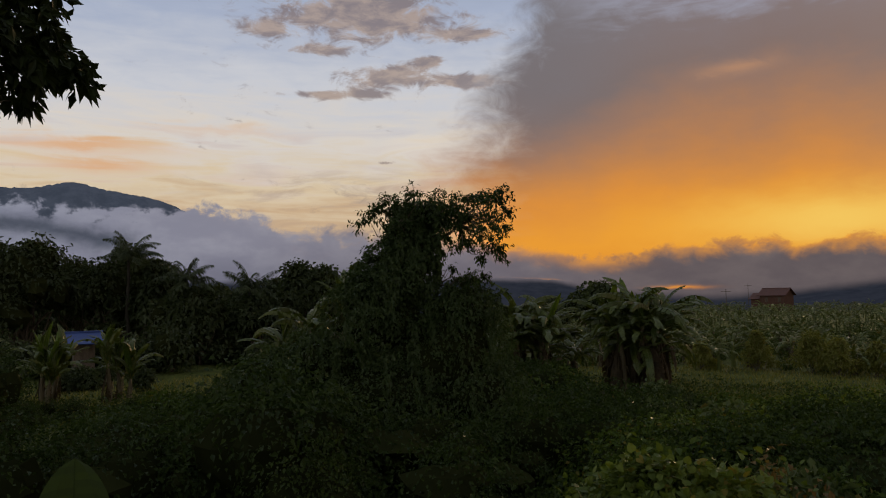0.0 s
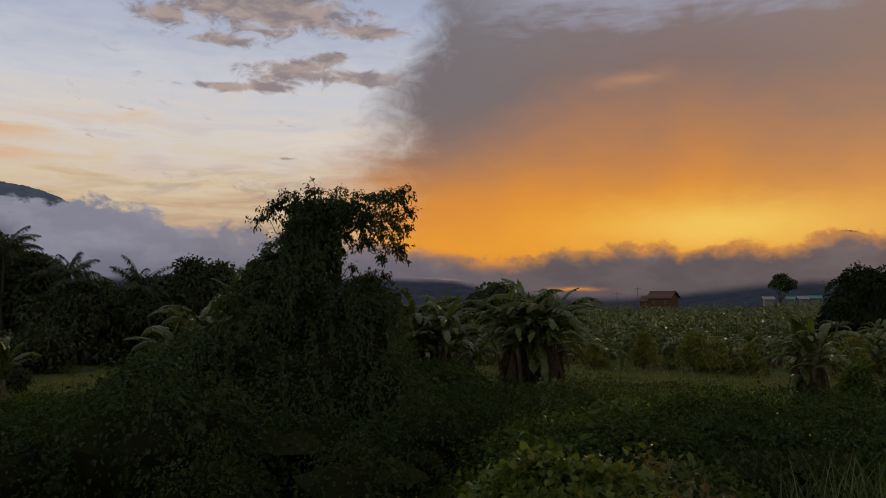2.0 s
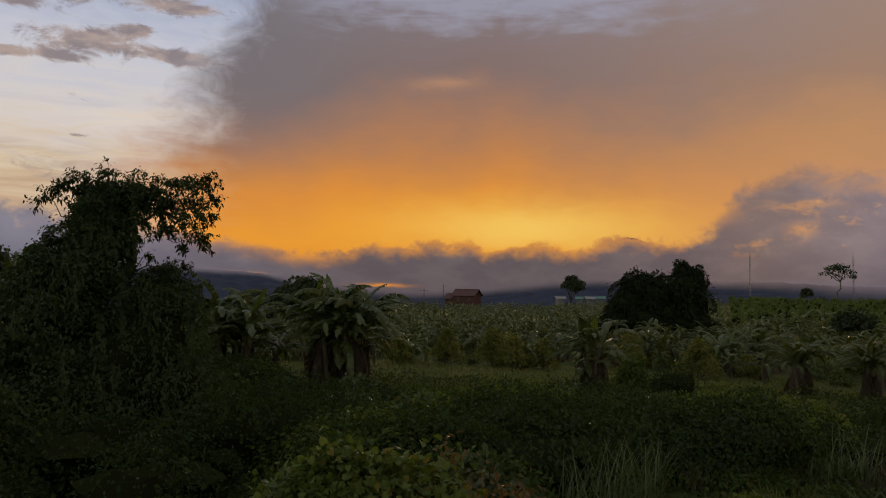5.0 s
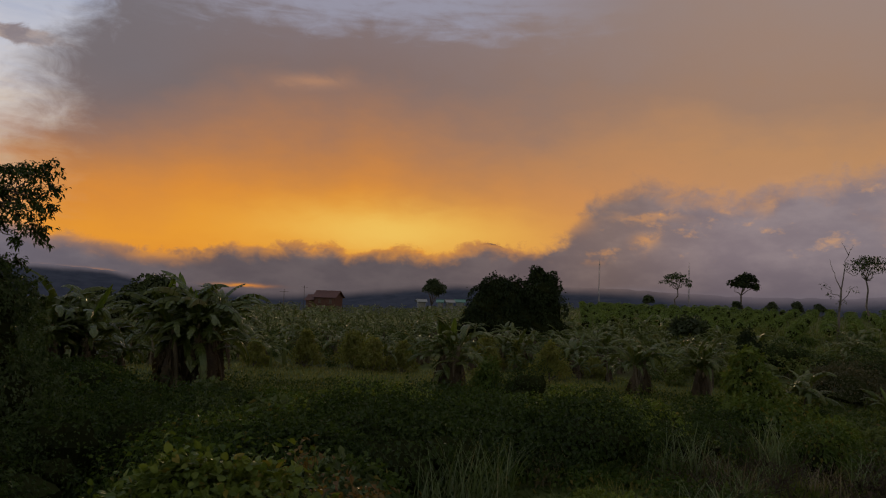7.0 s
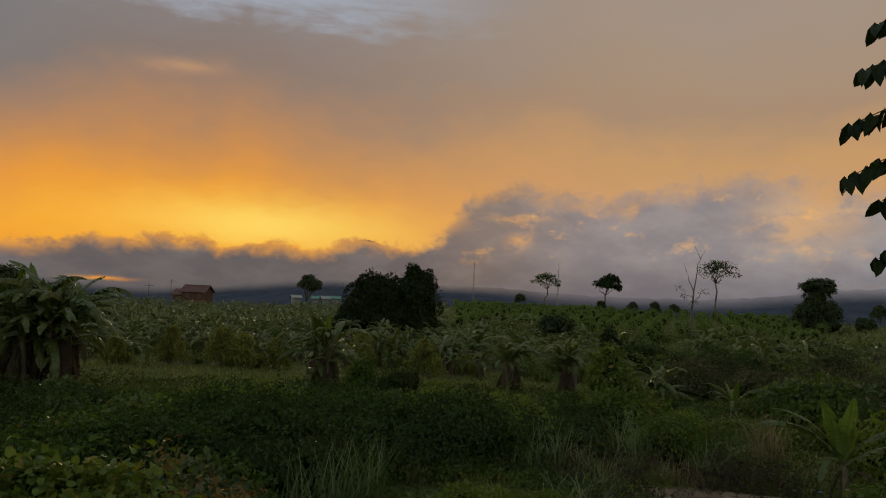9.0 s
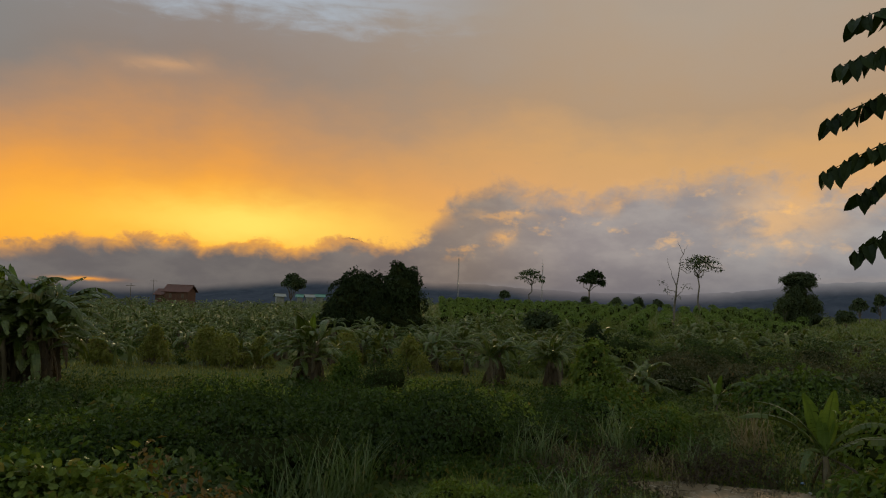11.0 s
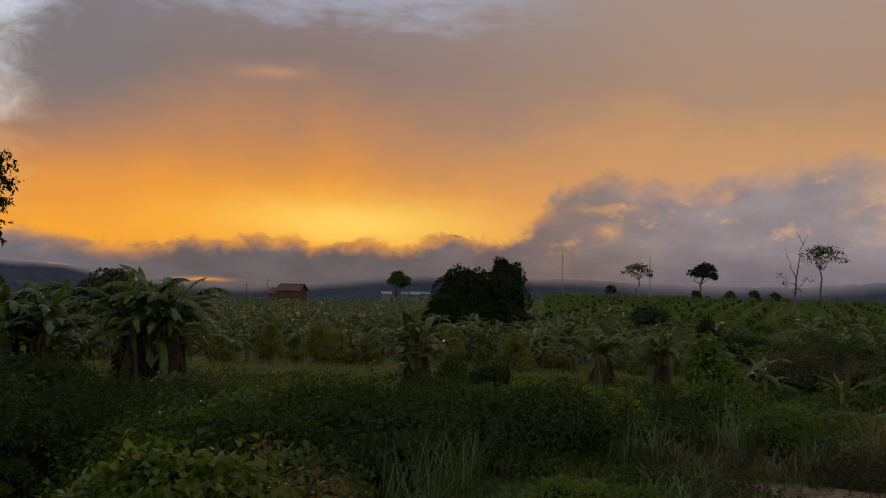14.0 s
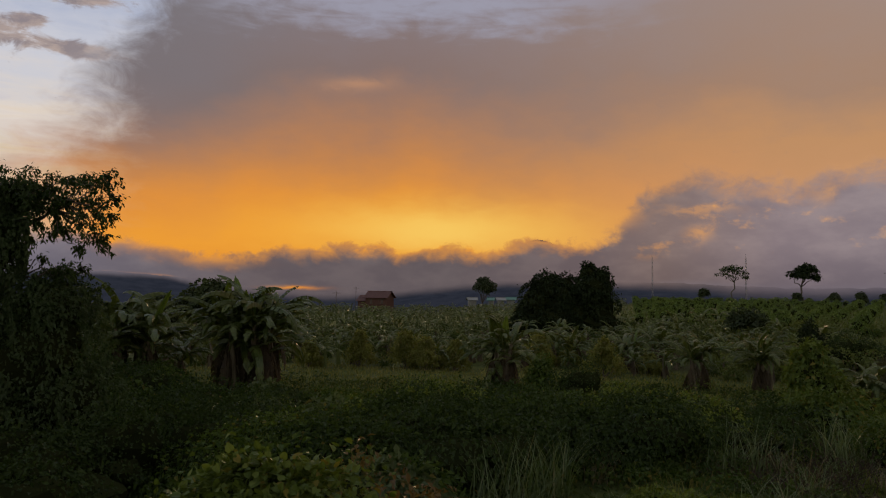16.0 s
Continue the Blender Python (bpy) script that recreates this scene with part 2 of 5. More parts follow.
RUSSET = leafy("russet_leaf", (0.10, 0.062, 0.018), (0.18, 0.13, 0.035), gloss=0.6, through=0.25)
ORCHARD = leafy("orchard_leaf", (0.085, 0.140, 0.022), (0.155, 0.220, 0.042), gloss=0.5, through=0.2, spots=0.5)
OLIVE = leafy("olive_leaf", (0.13, 0.145, 0.026), (0.21, 0.22, 0.048), (0.2, 0.15, 0.05), gloss=0.6, through=0.3)
SCRUB = leafy("scrub_leaf", (0.075, 0.105, 0.020), (0.150, 0.180, 0.040), (0.14, 0.09, 0.04), gloss=0.65, through=0.25, spots=0.3)
REED = leafy("reed_blade", (0.09, 0.135, 0.05), (0.18, 0.225, 0.11), (0.26, 0.24, 0.13), gloss=0.55, through=0.35)
TURF = leafy("turf_blade", (0.15, 0.16, 0.034), (0.25, 0.235, 0.070), (0.34, 0.29, 0.12), gloss=0.65, through=0.3, spots=0.5)
DARK_BARK = solid("dark_bark", (0.022, 0.020, 0.015), (0.055, 0.048, 0.036), 4, 0.9, (1, 1, 0.25), 0.8)
BARK = solid("bark", (0.06, 0.048, 0.036), (0.15, 0.12, 0.09), 4, 0.9, (1, 1, 0.25), 0.8)
PALE_BARK = solid("pale_bark", (0.085, 0.072, 0.058), (0.17, 0.15, 0.12), 3, 0.9, (1, 1, 0.25), 0.6)
STEM = solid("banana_stem", (0.07, 0.055, 0.035), (0.17, 0.14, 0.075), 5, 0.75, (1, 1, 0.12), 0.6)


# ---- plan helpers: bearing in degrees to the right of north, distance in metres ----
def height(x, y):
    """The ground: a bank under the viewer, a flat field, a gentle rise far off to the right."""
    x, y = np.asarray(x, float), np.asarray(y, float)
    r, az = np.hypot(x, y), np.degrees(np.arctan2(x, y))
    bank = 2.1 * np.clip(1 - (r - 3) / 9.0, 0, 1) ** 1.4
    rise = 2.3 * np.clip((r - 45) / 110, 0, 1) * np.clip((az - 30) / 15, 0, 1)
    dip = -16.0 * np.clip((r - 152) / 180, 0, 1) - 80.0 * np.clip((r - 320) / 1200, 0, 1)
    wave = 0.10 * np.sin(x * 0.37 + 1) * np.cos(y * 0.29) + 0.05 * np.sin(x * 1.1) * np.sin(y * 0.9 + 2)
    hollow = 0.16 * np.clip((1.3 - from_pond(x, y)) / 0.4, 0, 1)
    return bank + rise + dip + wave * np.clip(r / 10, 0, 1) - hollow


def spot(az, dist, lift=0.0):
    x, y = dist * math.sin(radians(az)), dist * math.cos(radians(az))
    return Vector((x, y, float(height(x, y)) + lift))


POND_AZ, POND_D, POND_W, POND_L = 69.6, 15.6, 3.2, 1.45


def from_pond(x, y):
    """Distance from the pond's middle, 1 at its edge."""
    a = radians(POND_AZ)
    dx, dy = x - POND_D * math.sin(a), y - POND_D * math.cos(a)
    return np.hypot((dx * math.cos(a) - dy * math.sin(a)) / POND_W, (dx * math.sin(a) + dy * math.cos(a)) / POND_L)


def level(el, dist):
    """The height that lies el degrees over the viewer's horizon at that distance."""
    return EYE + dist * math.tan(radians(el))


def place(az, dist, turn=0.0, scale=1.0, lift=0.0):
    p = spot(az, dist, lift)
    return Matrix.Translation(p) @ Matrix.Rotation(radians(turn), 4, "Z") @ Matrix.Scale(scale, 4)


# ---- mesh helpers ----
class Geo:
    """Triangles gathered in arrays, then made into one mesh."""

    def __init__(self):
        self.v, self.f, self.n = [], [], 0

    def add(self, v, f):
        v, f = np.asarray(v, float).reshape(-1, 3), np.asarray(f, int).reshape(-1, 3)
        self.v.append(v), self.f.append(f + self.n)
        self.n += len(v)
        return self

    def arrays(self):
        return np.concatenate(self.v), np.concatenate(self.f)

    def mesh(self, name, mat, smooth=False):
        v, f = self.arrays()
        me = bpy.data.meshes.new(name)
        me.vertices.add(len(v)), me.loops.add(3 * len(f)), me.polygons.add(len(f))
        me.vertices.foreach_set("co", v.astype(np.float32).ravel())
        me.loops.foreach_set("vertex_index", f.astype(np.int32).ravel())
        me.polygons.foreach_set("loop_start", np.arange(0, 3 * len(f), 3, dtype=np.int32))
        me.polygons.foreach_set("use_smooth", np.full(len(f), smooth))
        me.update(calc_edges=True)
        me.materials.append(mat)
        return me


def part(name, geo, mat, parent, label="", smooth=False):
    ob = new(name, geo if isinstance(geo, bpy.types.Mesh) else geo.mesh(name, mat, smooth))
    ob.parent = parent
    if label:
        tagged(ob, label)
    return ob


def thing(name, label, category, group="", kind="", at=None):
    ob = tagged(new(name), label, category, group, kind)
    if at is not None:
        ob.matrix_basis = at
    return ob


def unit(v):
    return v / np.maximum(np.linalg.norm(v, axis=-1, keepdims=True), 1e-9)


def leaves(geo, rng, pos, way, length, width, fold=0.18, droop=0.25, face=None):
    """Pointed leaves, folded along the midrib and hanging at the tip: five corners each."""
    pos, way = np.asarray(pos, float), unit(np.asarray(way, float))
    k = len(pos)
    length, width = np.broadcast_to(length, k)[:, None], np.broadcast_to(width, k)[:, None]
    face = rng.normal(size=(k, 3)) * 0.5 + np.array([0, 0, 1.0]) if face is None else face
    side = unit(np.cross(way, face))
    up = np.cross(side, way)
    down = np.array([0, 0, -1.0])
    mid = pos + way * length * 0.45 + down * droop * 0.15 * length
    tip = pos + way * length + down * droop * length
    le = mid + side * width / 2 + up * fold * width
    ri = mid - side * width / 2 + up * fold * width
    v = np.stack([pos, le, mid, ri, tip], 1).reshape(-1, 3)
    f = np.array([[0, 1, 2], [0, 2, 3], [1, 4, 2], [2, 4, 3]])
    geo.add(v, (f[None] + 5 * np.arange(k)[:, None, None]).reshape(-1, 3))


def small_leaves(geo, rng, pos, way, length, width, face):
    """Leaves too small to show a midrib: a folded lozenge each."""
    k = len(pos)
    way = unit(way)
    side = unit(np.cross(way, face))
    up = np.cross(side, way)
    L, W = np.broadcast_to(length, k)[:, None], np.broadcast_to(width, k)[:, None]
    mid = pos + way * L * 0.45 + up * W * 0.2
    v = np.stack([pos, mid + side * W / 2, pos + way * L - np.array([0, 0, 0.2]) * L, mid - side * W / 2], 1)
    f = np.array([[0, 1, 2], [0, 2, 3]])
    geo.add(v.reshape(-1, 3), (f[None] + 4 * np.arange(k)[:, None, None]).reshape(-1, 3))


def broad_leaves(geo, rng, pos, way, length, width, face, curl=0.2):
    """Rounded leaves with a notch at the stalk and a drooping tip: nine corners each."""
    k = len(pos)
    way = unit(way)
    side = unit(np.cross(way, face))
    up = np.cross(side, way)
    L, W = np.broadcast_to(length, k)[:, None], np.broadcast_to(width, k)[:, None]
    v = []
    for u, w, h in ((0.08, 0, 0), (0.5, 0, 0), (1.0, 0, -curl), (0.0, 0.62, 0.10), (0.35, 1.0, 0.16), (0.75, 0.6, 0.02), (0.0, -0.62, 0.10), (0.35, -1.0, 0.16), (0.75, -0.6, 0.02)):
        v.append(pos + way * L * u + side * W * 0.5 * w + up * L * h * 0.6)
    f = np.array([[0, 3, 1], [3, 4, 1], [4, 5, 1], [5, 2, 1], [0, 1, 6], [6, 1, 7], [7, 1, 8], [8, 1, 2]])
    geo.add(np.stack(v, 1).reshape(-1, 3), (f[None] + 9 * np.arange(k)[:, None, None]).reshape(-1, 3))


def tube(geo, pts, radii, sides=6):
    """A tapered limb along points."""
    pts, radii = np.asarray(pts, float), np.broadcast_to(radii, len(pts))
    t = unit(np.gradient(pts, axis=0))
    ref = np.array([0.9, 0.3, 0.2])
    a = unit(np.cross(t, ref))
    b = np.cross(t, a)
    ang = np.linspace(0, 2 * math.pi, sides, endpoint=False)
    ring = pts[:, None] + radii[:, None, None] * (np.cos(ang)[None, :, None] * a[:, None] + np.sin(ang)[None, :, None] * b[:, None])
    f = []
    for i in range(len(pts) - 1):
        for j in range(sides):
            p, q = i * sides + j, i * sides + (j + 1) % sides
            f += [[p, q, q + sides], [p, q + sides, p + sides]]
    top = len(pts) * sides
    f += [[top - sides + j, top - sides + (j + 1) % sides, top] for j in range(sides)]
    geo.add(np.concatenate([ring.reshape(-1, 3), pts[-1:] + t[-1:] * radii[-1]]), f)


def limb(rng, a, b, wobble=0.12, k=6):
    """A crooked line from a to b."""
    a, b = np.asarray(a, float), np.asarray(b, float)
    u = np.linspace(0, 1, k)[:, None]
    w = rng.normal(size=(k, 3)) * wobble * np.linalg.norm(b - a) * 0.5
    w[0] = w[-1] = 0
    return a + (b - a) * u + w * np.sin(u * math.pi)


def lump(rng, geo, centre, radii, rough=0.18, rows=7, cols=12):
    """A knobbly closed mass, mostly a dark core painted as a bush's inner shade."""
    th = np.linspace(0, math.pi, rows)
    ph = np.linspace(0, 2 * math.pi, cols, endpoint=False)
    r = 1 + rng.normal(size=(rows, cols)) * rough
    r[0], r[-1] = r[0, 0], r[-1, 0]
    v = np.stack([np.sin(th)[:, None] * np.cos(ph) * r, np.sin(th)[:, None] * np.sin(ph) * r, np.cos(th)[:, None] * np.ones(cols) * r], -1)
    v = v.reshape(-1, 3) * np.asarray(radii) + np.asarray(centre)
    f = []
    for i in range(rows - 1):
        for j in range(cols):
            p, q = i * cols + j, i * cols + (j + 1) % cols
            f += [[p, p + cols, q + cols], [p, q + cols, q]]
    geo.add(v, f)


def foliage(geo, rng, centre, radii, count, length, width, inner=0.72, clumps=14, spread=0.5, droop=0.35, broad=False, small=False):
    """Leaves over a rounded mass, gathered in uneven clumps so that its outline has bays and gaps."""
    centre, radii = np.asarray(centre, float), np.asarray(radii, float)
    seeds = unit(rng.normal(size=(clumps, 3)))
    seeds[:, 2] = np.where(seeds[:, 2] < -0.55, -seeds[:, 2], seeds[:, 2])
    out = rng.uniform(0.66, 1.18, clumps)
    k = rng.integers(0, clumps, count)
    d = unit(seeds[k] + rng.normal(size=(count, 3)) * spread)
    near = np.argmax(d @ seeds.T, 1)
    rad = (out[near] * rng.uniform(inner, 1.0, count) ** 0.5) * (1 + (rng.random(count) < 0.10) * rng.uniform(0, 0.28, count))
    pos = centre + d * rad[:, None] * radii
    fall = np.array([0, 0, -1.0]) + d * d[:, 2:3]  # down along the surface, so that leaves overlap like shingles
    way = fall * 0.6 + d * 0.45 + rng.normal(size=(count, 3)) * 0.6
    face = d + rng.normal(size=(count, 3)) * 0.45 + np.array([0, 0, 0.25])
    size = rng.uniform(0.65, 1.3, count)
    if broad:
        broad_leaves(geo, rng, pos, way, length * size, width * size, face)
    elif small:
        small_leaves(geo, rng, pos, way, length * size, width * size, face)
    else:
        leaves(geo, rng, pos, way, length * size, width * size, droop=droop, face=face)


# ---- ground ----
def make_ground():
    m, n = material("field_soil")
    pos = n.node("ShaderNodeNewGeometry").outputs["Position"]
    big, mid, fine = n.noise(pos, 0.06, 4, 0.6), n.noise(pos, 0.8, 4, 0.6), n.noise(pos, 14.0, 4, 0.65)
    c = n.mix(n.step(mid, 0.35, 0.65), (0.050, 0.068, 0.016), (0.095, 0.115, 0.026))
    c = n.mix(n.step(big, 0.5, 0.68), c, (0.085, 0.085, 0.035))
    c = n.mix(n.mul(n.step(fine, 0.55, 0.75), 0.6), c, (0.022, 0.026, 0.012))
    p = n.node("ShaderNodeBsdfPrincipled")
    n.put(p.inputs["Base Color"], c)
    p.inputs["Roughness"].default_value = 0.95
    p.inputs["Specular IOR Level"].default_value = 0.15
    bp = n.node("ShaderNodeBump")
    bp.inputs["Strength"].default_value, bp.inputs["Distance"].default_value = 0.7, 0.08
    n.put(bp.inputs["Height"], fine)
    n.t.links.new(bp.outputs[0], p.inputs["Normal"])
    finish(n, p.outputs[0])
    rings = np.concatenate([[0.01], np.geomspace(0.8, 40, 70), np.geomspace(44, 4600, 60)])
    cols = 180
    ph = np.linspace(0, 2 * math.pi, cols, endpoint=False)
    x, y = rings[:, None] * np.sin(ph), rings[:, None] * np.cos(ph)
    v = np.stack([x, y, height(x, y)], -1).reshape(-1, 3)
    i, j = np.meshgrid(np.arange(len(rings) - 1), np.arange(cols), indexing="ij")
    p0, q0 = i * cols + j, i * cols + (j + 1) % cols
    f = np.concatenate([np.stack([p0, q0, q0 + cols], -1).reshape(-1, 3), np.stack([p0, q0 + cols, p0 + cols], -1).reshape(-1, 3)])
    ob = new("ground", Geo().add(v, f[:, ::-1]).mesh("ground", m, True))
    tagged(ob, "dark green weedy field soil falling from a bank", "ground", kind="structure")


make_ground()


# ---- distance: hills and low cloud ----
def hazy_hill_material(name, a, b, glow):
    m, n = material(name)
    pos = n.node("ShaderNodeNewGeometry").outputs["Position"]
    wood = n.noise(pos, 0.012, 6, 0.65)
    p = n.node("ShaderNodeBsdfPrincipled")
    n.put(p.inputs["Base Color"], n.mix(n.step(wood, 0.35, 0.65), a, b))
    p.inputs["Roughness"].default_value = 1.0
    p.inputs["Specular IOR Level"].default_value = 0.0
    # haze of the distance, painted on as emission
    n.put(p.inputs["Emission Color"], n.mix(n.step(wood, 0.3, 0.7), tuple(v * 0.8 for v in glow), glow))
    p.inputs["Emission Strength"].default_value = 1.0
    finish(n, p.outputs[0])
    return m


def ridge(name, label, dist, az0, az1, profile, mat, rough, seed):
    """A wooded ridge: its crest stands at profile(az) degrees, its flank comes down towards the viewer."""
    rng = np.random.default_rng(seed)
    k, rows = 700, 14
    az = np.linspace(az0, az1, k)
    crest = np.array([profile(a) for a in az])
    tooth = np.convolve(rng.normal(size=k + 8), np.ones(3) / 3, "same")[4:-4] * rough
    v = []
    for i in range(rows):
        u = i / (rows - 1)
        d = dist * (1 - 0.28 * u)
        fold = 1 + 0.02 * np.sin(az * 1.7 + u * 3) * u
        e = np.tan(np.radians(crest + tooth * (1 - u))) * dist * (1 - u) ** 1.25 - 130 * u
        v.append(np.stack([d * fold * np.sin(np.radians(az)), d * fold * np.cos(np.radians(az)), EYE + e], -1))
    v = np.concatenate(v)
    i, j = np.meshgrid(np.arange(rows - 1), np.arange(k - 1), indexing="ij")
    p0 = (i * k + j).ravel()
    f = np.concatenate([np.stack([p0, p0 + 1, p0 + k + 1], -1), np.stack([p0, p0 + k + 1, p0 + k], -1)])
    tagged(new(name, Geo().add(v, f).mesh(name, mat, True)), label, "hill", kind="structure")


def bell(a, c, w):
    return math.exp(-((a - c) / w) ** 2)


HILLS = [(-62, 1.2), (-22, 1.6), (-8, 1.5), (4, 1.33), (8.5, 1.08), (12.5, 0.62), (16, 0.12), (20, 0.04), (24, 0.10), (27.5, 0.56), (31, 0.92), (34.5, 1.12), (39, 1.0), (43, 1.05), (48, 0.92),
         (54, 0.66), (61.5, 0.70), (66.7, 1.16), (71, 1.85), (76, 2.0), (112, 1.6)]


def along(points, a):
    x, y = zip(*points)
    return float(sum(np.interp(a + d, x, y) for d in (-0.8, 0, 0.8)) / 3)


ridge("backdrop_mountain", "wooded mountain, painted haze-blue, rising out of low cloud", 4300, -62, 4,
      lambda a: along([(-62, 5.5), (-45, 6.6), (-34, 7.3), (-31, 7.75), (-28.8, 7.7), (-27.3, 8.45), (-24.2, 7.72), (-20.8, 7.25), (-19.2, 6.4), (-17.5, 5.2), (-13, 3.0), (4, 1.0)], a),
      hazy_hill_material("far_wood", (0.03, 0.04, 0.05), (0.05, 0.06, 0.07), (0.042, 0.052, 0.075)), 0.05, 3)
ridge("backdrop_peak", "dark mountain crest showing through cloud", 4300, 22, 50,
      lambda a: 0.5 + 3.75 * bell(a, 36.6, 3.6), hazy_hill_material("peak_wood", (0.04, 0.04, 0.04), (0.06, 0.055, 0.05), (0.09, 0.07, 0.06)), 0.03, 4)
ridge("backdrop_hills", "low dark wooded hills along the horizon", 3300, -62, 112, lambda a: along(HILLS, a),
      hazy_hill_material("hill_wood", (0.014, 0.018, 0.022), (0.026, 0.030, 0.034), (0.016, 0.019, 0.029)), 0.05, 5)


def make_fog():
    m, n = material("low_cloud")
    pos = n.node("ShaderNodeNewGeometry").outputs["Position"]
    vm = n.node("ShaderNodeVectorMath", operation="SUBTRACT")
    n.put(vm.inputs[0], pos)
    vm.inputs[1].default_value = (0, 0, EYE)
    nm = n.node("ShaderNodeVectorMath", operation="NORMALIZE")
    n.put(nm.inputs[0], vm.outputs[0])
    az, el = n.bearing(nm.outputs[0])
    crest = n.mul(n.ramp(az, [(p, v / 14) for p, v in ((-62, 7.0), (-31, 6.9), (-27.8, 6.4), (-23, 6.5), (-19, 6.9), (-13.5, 6.5), (-10.6, 5.6), (-6.3, 5.6), (0, 4.7), (4.6, 3.9), (8.6, 3.7), (10.7, 2.7),
                                                      (15.2, 2.9), (16.6, 3.9), (17.9, 3.4), (21, 3.8), (24.5, 4.0), (25.8, 3.5), (30.2, 4.0), (32.4, 3.4), (35.8, 4.6), (38.8, 4.1), (41.2, 4.5),
                                                      (42.8, 6.0), (44.2, 8.8), (47.5, 10.2), (51.5, 9.2), (55.3, 8.8), (60, 10.2), (66.2, 11.0), (72, 9.4), (112, 8.0))], -62, 112), 14.0)
    billow = n.noise(n.xyz(az, n.mul(el, 1.3), 1.0), 0.60, 8, 0.6, 0.3)
    wide = n.noise(n.xyz(az, n.mul(el, 1.3), 5.0), 0.16, 5, 0.55)
    far_side = n.math("MAXIMUM", n.step(az, 36, 46), n.step(az, 2, -8))
    depth = n.add(n.sub(crest, el), n.mul(n.sub(billow, 0.5), n.add(2.2, n.mul(far_side, 1.6))), n.mul(n.sub(wide, 0.5), n.add(0.8, n.mul(far_side, 1.6))))
    soft = n.add(0.5, n.mul(n.step(az, 38, 46), 2.6), n.mul(n.bump_at(az, -5.0, 9.0), 1.2))
    alpha = n.step(n.math("DIVIDE", depth, soft), 0.0, 1.0)
    # ragged holes over the western slope
    hole = n.mul(n.step(az, -20, -25), n.bump_at(n.add(el, n.mul(n.add(az, 31.0), 0.17), n.mul(n.sub(billow, 0.5), 1.6)), 5.4, 0.75), n.step(wide, 0.36, 0.52))
    alpha = n.mul(alpha, n.sub(1.0, n.mul(hole, 0.85)))
    foot = n.mul(n.ramp(az, [(p, v / 4) for p, v in HILLS], -62, 112), 4.0)
    alpha = n.mul(alpha, n.step(n.add(n.sub(el, foot), n.mul(n.sub(wide, 0.5), 0.9)), n.step(az, 9, 14, -0.5, n.step(az, 42, 55, -0.8, -1.0)), n.step(az, 9, 14, 0.06, n.step(az, 38, 55, 0.0, 0.55))))
    gap = n.mul(n.bump_at(az, 17.9, 1.7), n.bump_at(n.add(el, n.mul(n.sub(billow, 0.5), 0.5)), 0.32, 0.13))
    alpha = n.mul(alpha, n.sub(1.0, n.mul(gap, 0.85)))
    body = n.ramp(az, [(-40, (146, 152, 168)), (-15, (152, 152, 163)), (0, (132, 127, 134)), (15, (114, 104, 104)), (30, (114, 104, 103)),
                       (40, (124, 110, 108)), (46, (146, 127, 118)), (54, (152, 138, 138)), (76, (155, 147, 150))], -40, 76)
    body = n.mix(n.mul(n.step(el, 4.5, 0.8), n.add(n.step(az, 36, 52, 0.18, 0.62), n.step(az, 4, -6, 0.0, 0.5))), body, n.mix(1.0, body, (0.45, 0.46, 0.52), "MULTIPLY"))
    body = n.mix(n.step(n.noise(n.xyz(az, n.mul(el, 2.0), 9.0), 0.3, 5, 0.55), 0.35, 0.7), n.mix(1.0, body, (0.80, 0.80, 0.84), "MULTIPLY"), body)
    # orange sunlight, rim and patches, is painted into the self-glowing cloud colour
    near_sun = n.add(n.mul(n.bump_at(az, SUN_AZ - 2, 20.0), 1.0), n.mul(n.bump_at(az, 60.0, 16.0), 0.7))
    rim = n.mul(n.step(depth, 1.6, 0.1), near_sun)
    lit = n.mul(n.step(n.noise(n.xyz(az, n.mul(el, 1.6), 2.0), 0.36, 5, 0.6), 0.56, 0.72), near_sun, n.step(el, 2.4, 4.0))
    lit = n.add(lit, n.mul(n.bump_at(n.add(az, n.mul(n.sub(billow, 0.5), 7.0)), 69.0, 3.2), n.bump_at(n.add(el, n.mul(n.sub(billow, 0.5), 5.0)), 6.8, 2.0), 0.9))
    for a0, e0, aw, ew, k in ((8.3, 3.4, 2.0, 0.45, 0.9), (48.5, 4.7, 0.8, 0.55, 0.8), (48.6, 6.4, 2.2, 0.35, 0.6), (43.6, 6.2, 0.9, 0.9, 0.5), (56.6, 6.9, 0.6, 0.5, 0.45), (60.2, 9.9, 1.2, 0.4, 0.5), (12.0, 2.4, 2.5, 0.4, 0.5)):
        lit = n.add(lit, n.mul(n.bump_at(n.add(az, n.mul(n.sub(billow, 0.5), 3.0)), a0, aw), n.bump_at(n.add(el, n.mul(n.sub(billow, 0.5), 2.5)), e0, ew), k))
    body = n.mix(n.math("MINIMUM", n.add(n.mul(rim, 0.75), n.mul(lit, 0.75)), 1.0), body, n.mix(n.step(az, 35, 60), lin((240, 160, 60)), lin((226, 172, 116))))
    em, tr, mx = n.node("ShaderNodeEmission"), n.node("ShaderNodeBsdfTransparent"), n.node("ShaderNodeMixShader")
    n.put(em.inputs[0], body), n.put(mx.inputs[0], alpha)
    n.t.links.new(tr.outputs[0], mx.inputs[1]), n.t.links.new(em.outputs[0], mx.inputs[2])
    finish(n, mx.outputs[0])
    k, rows = 160, 8
    a = np.radians(np.linspace(-70, 118, k))
    v = []
    for i in range(rows):
        u = i / (rows - 1)
        d = 2300 + 60 * np.sin(a * 9 + u * 4) + 150 * (1 - u)
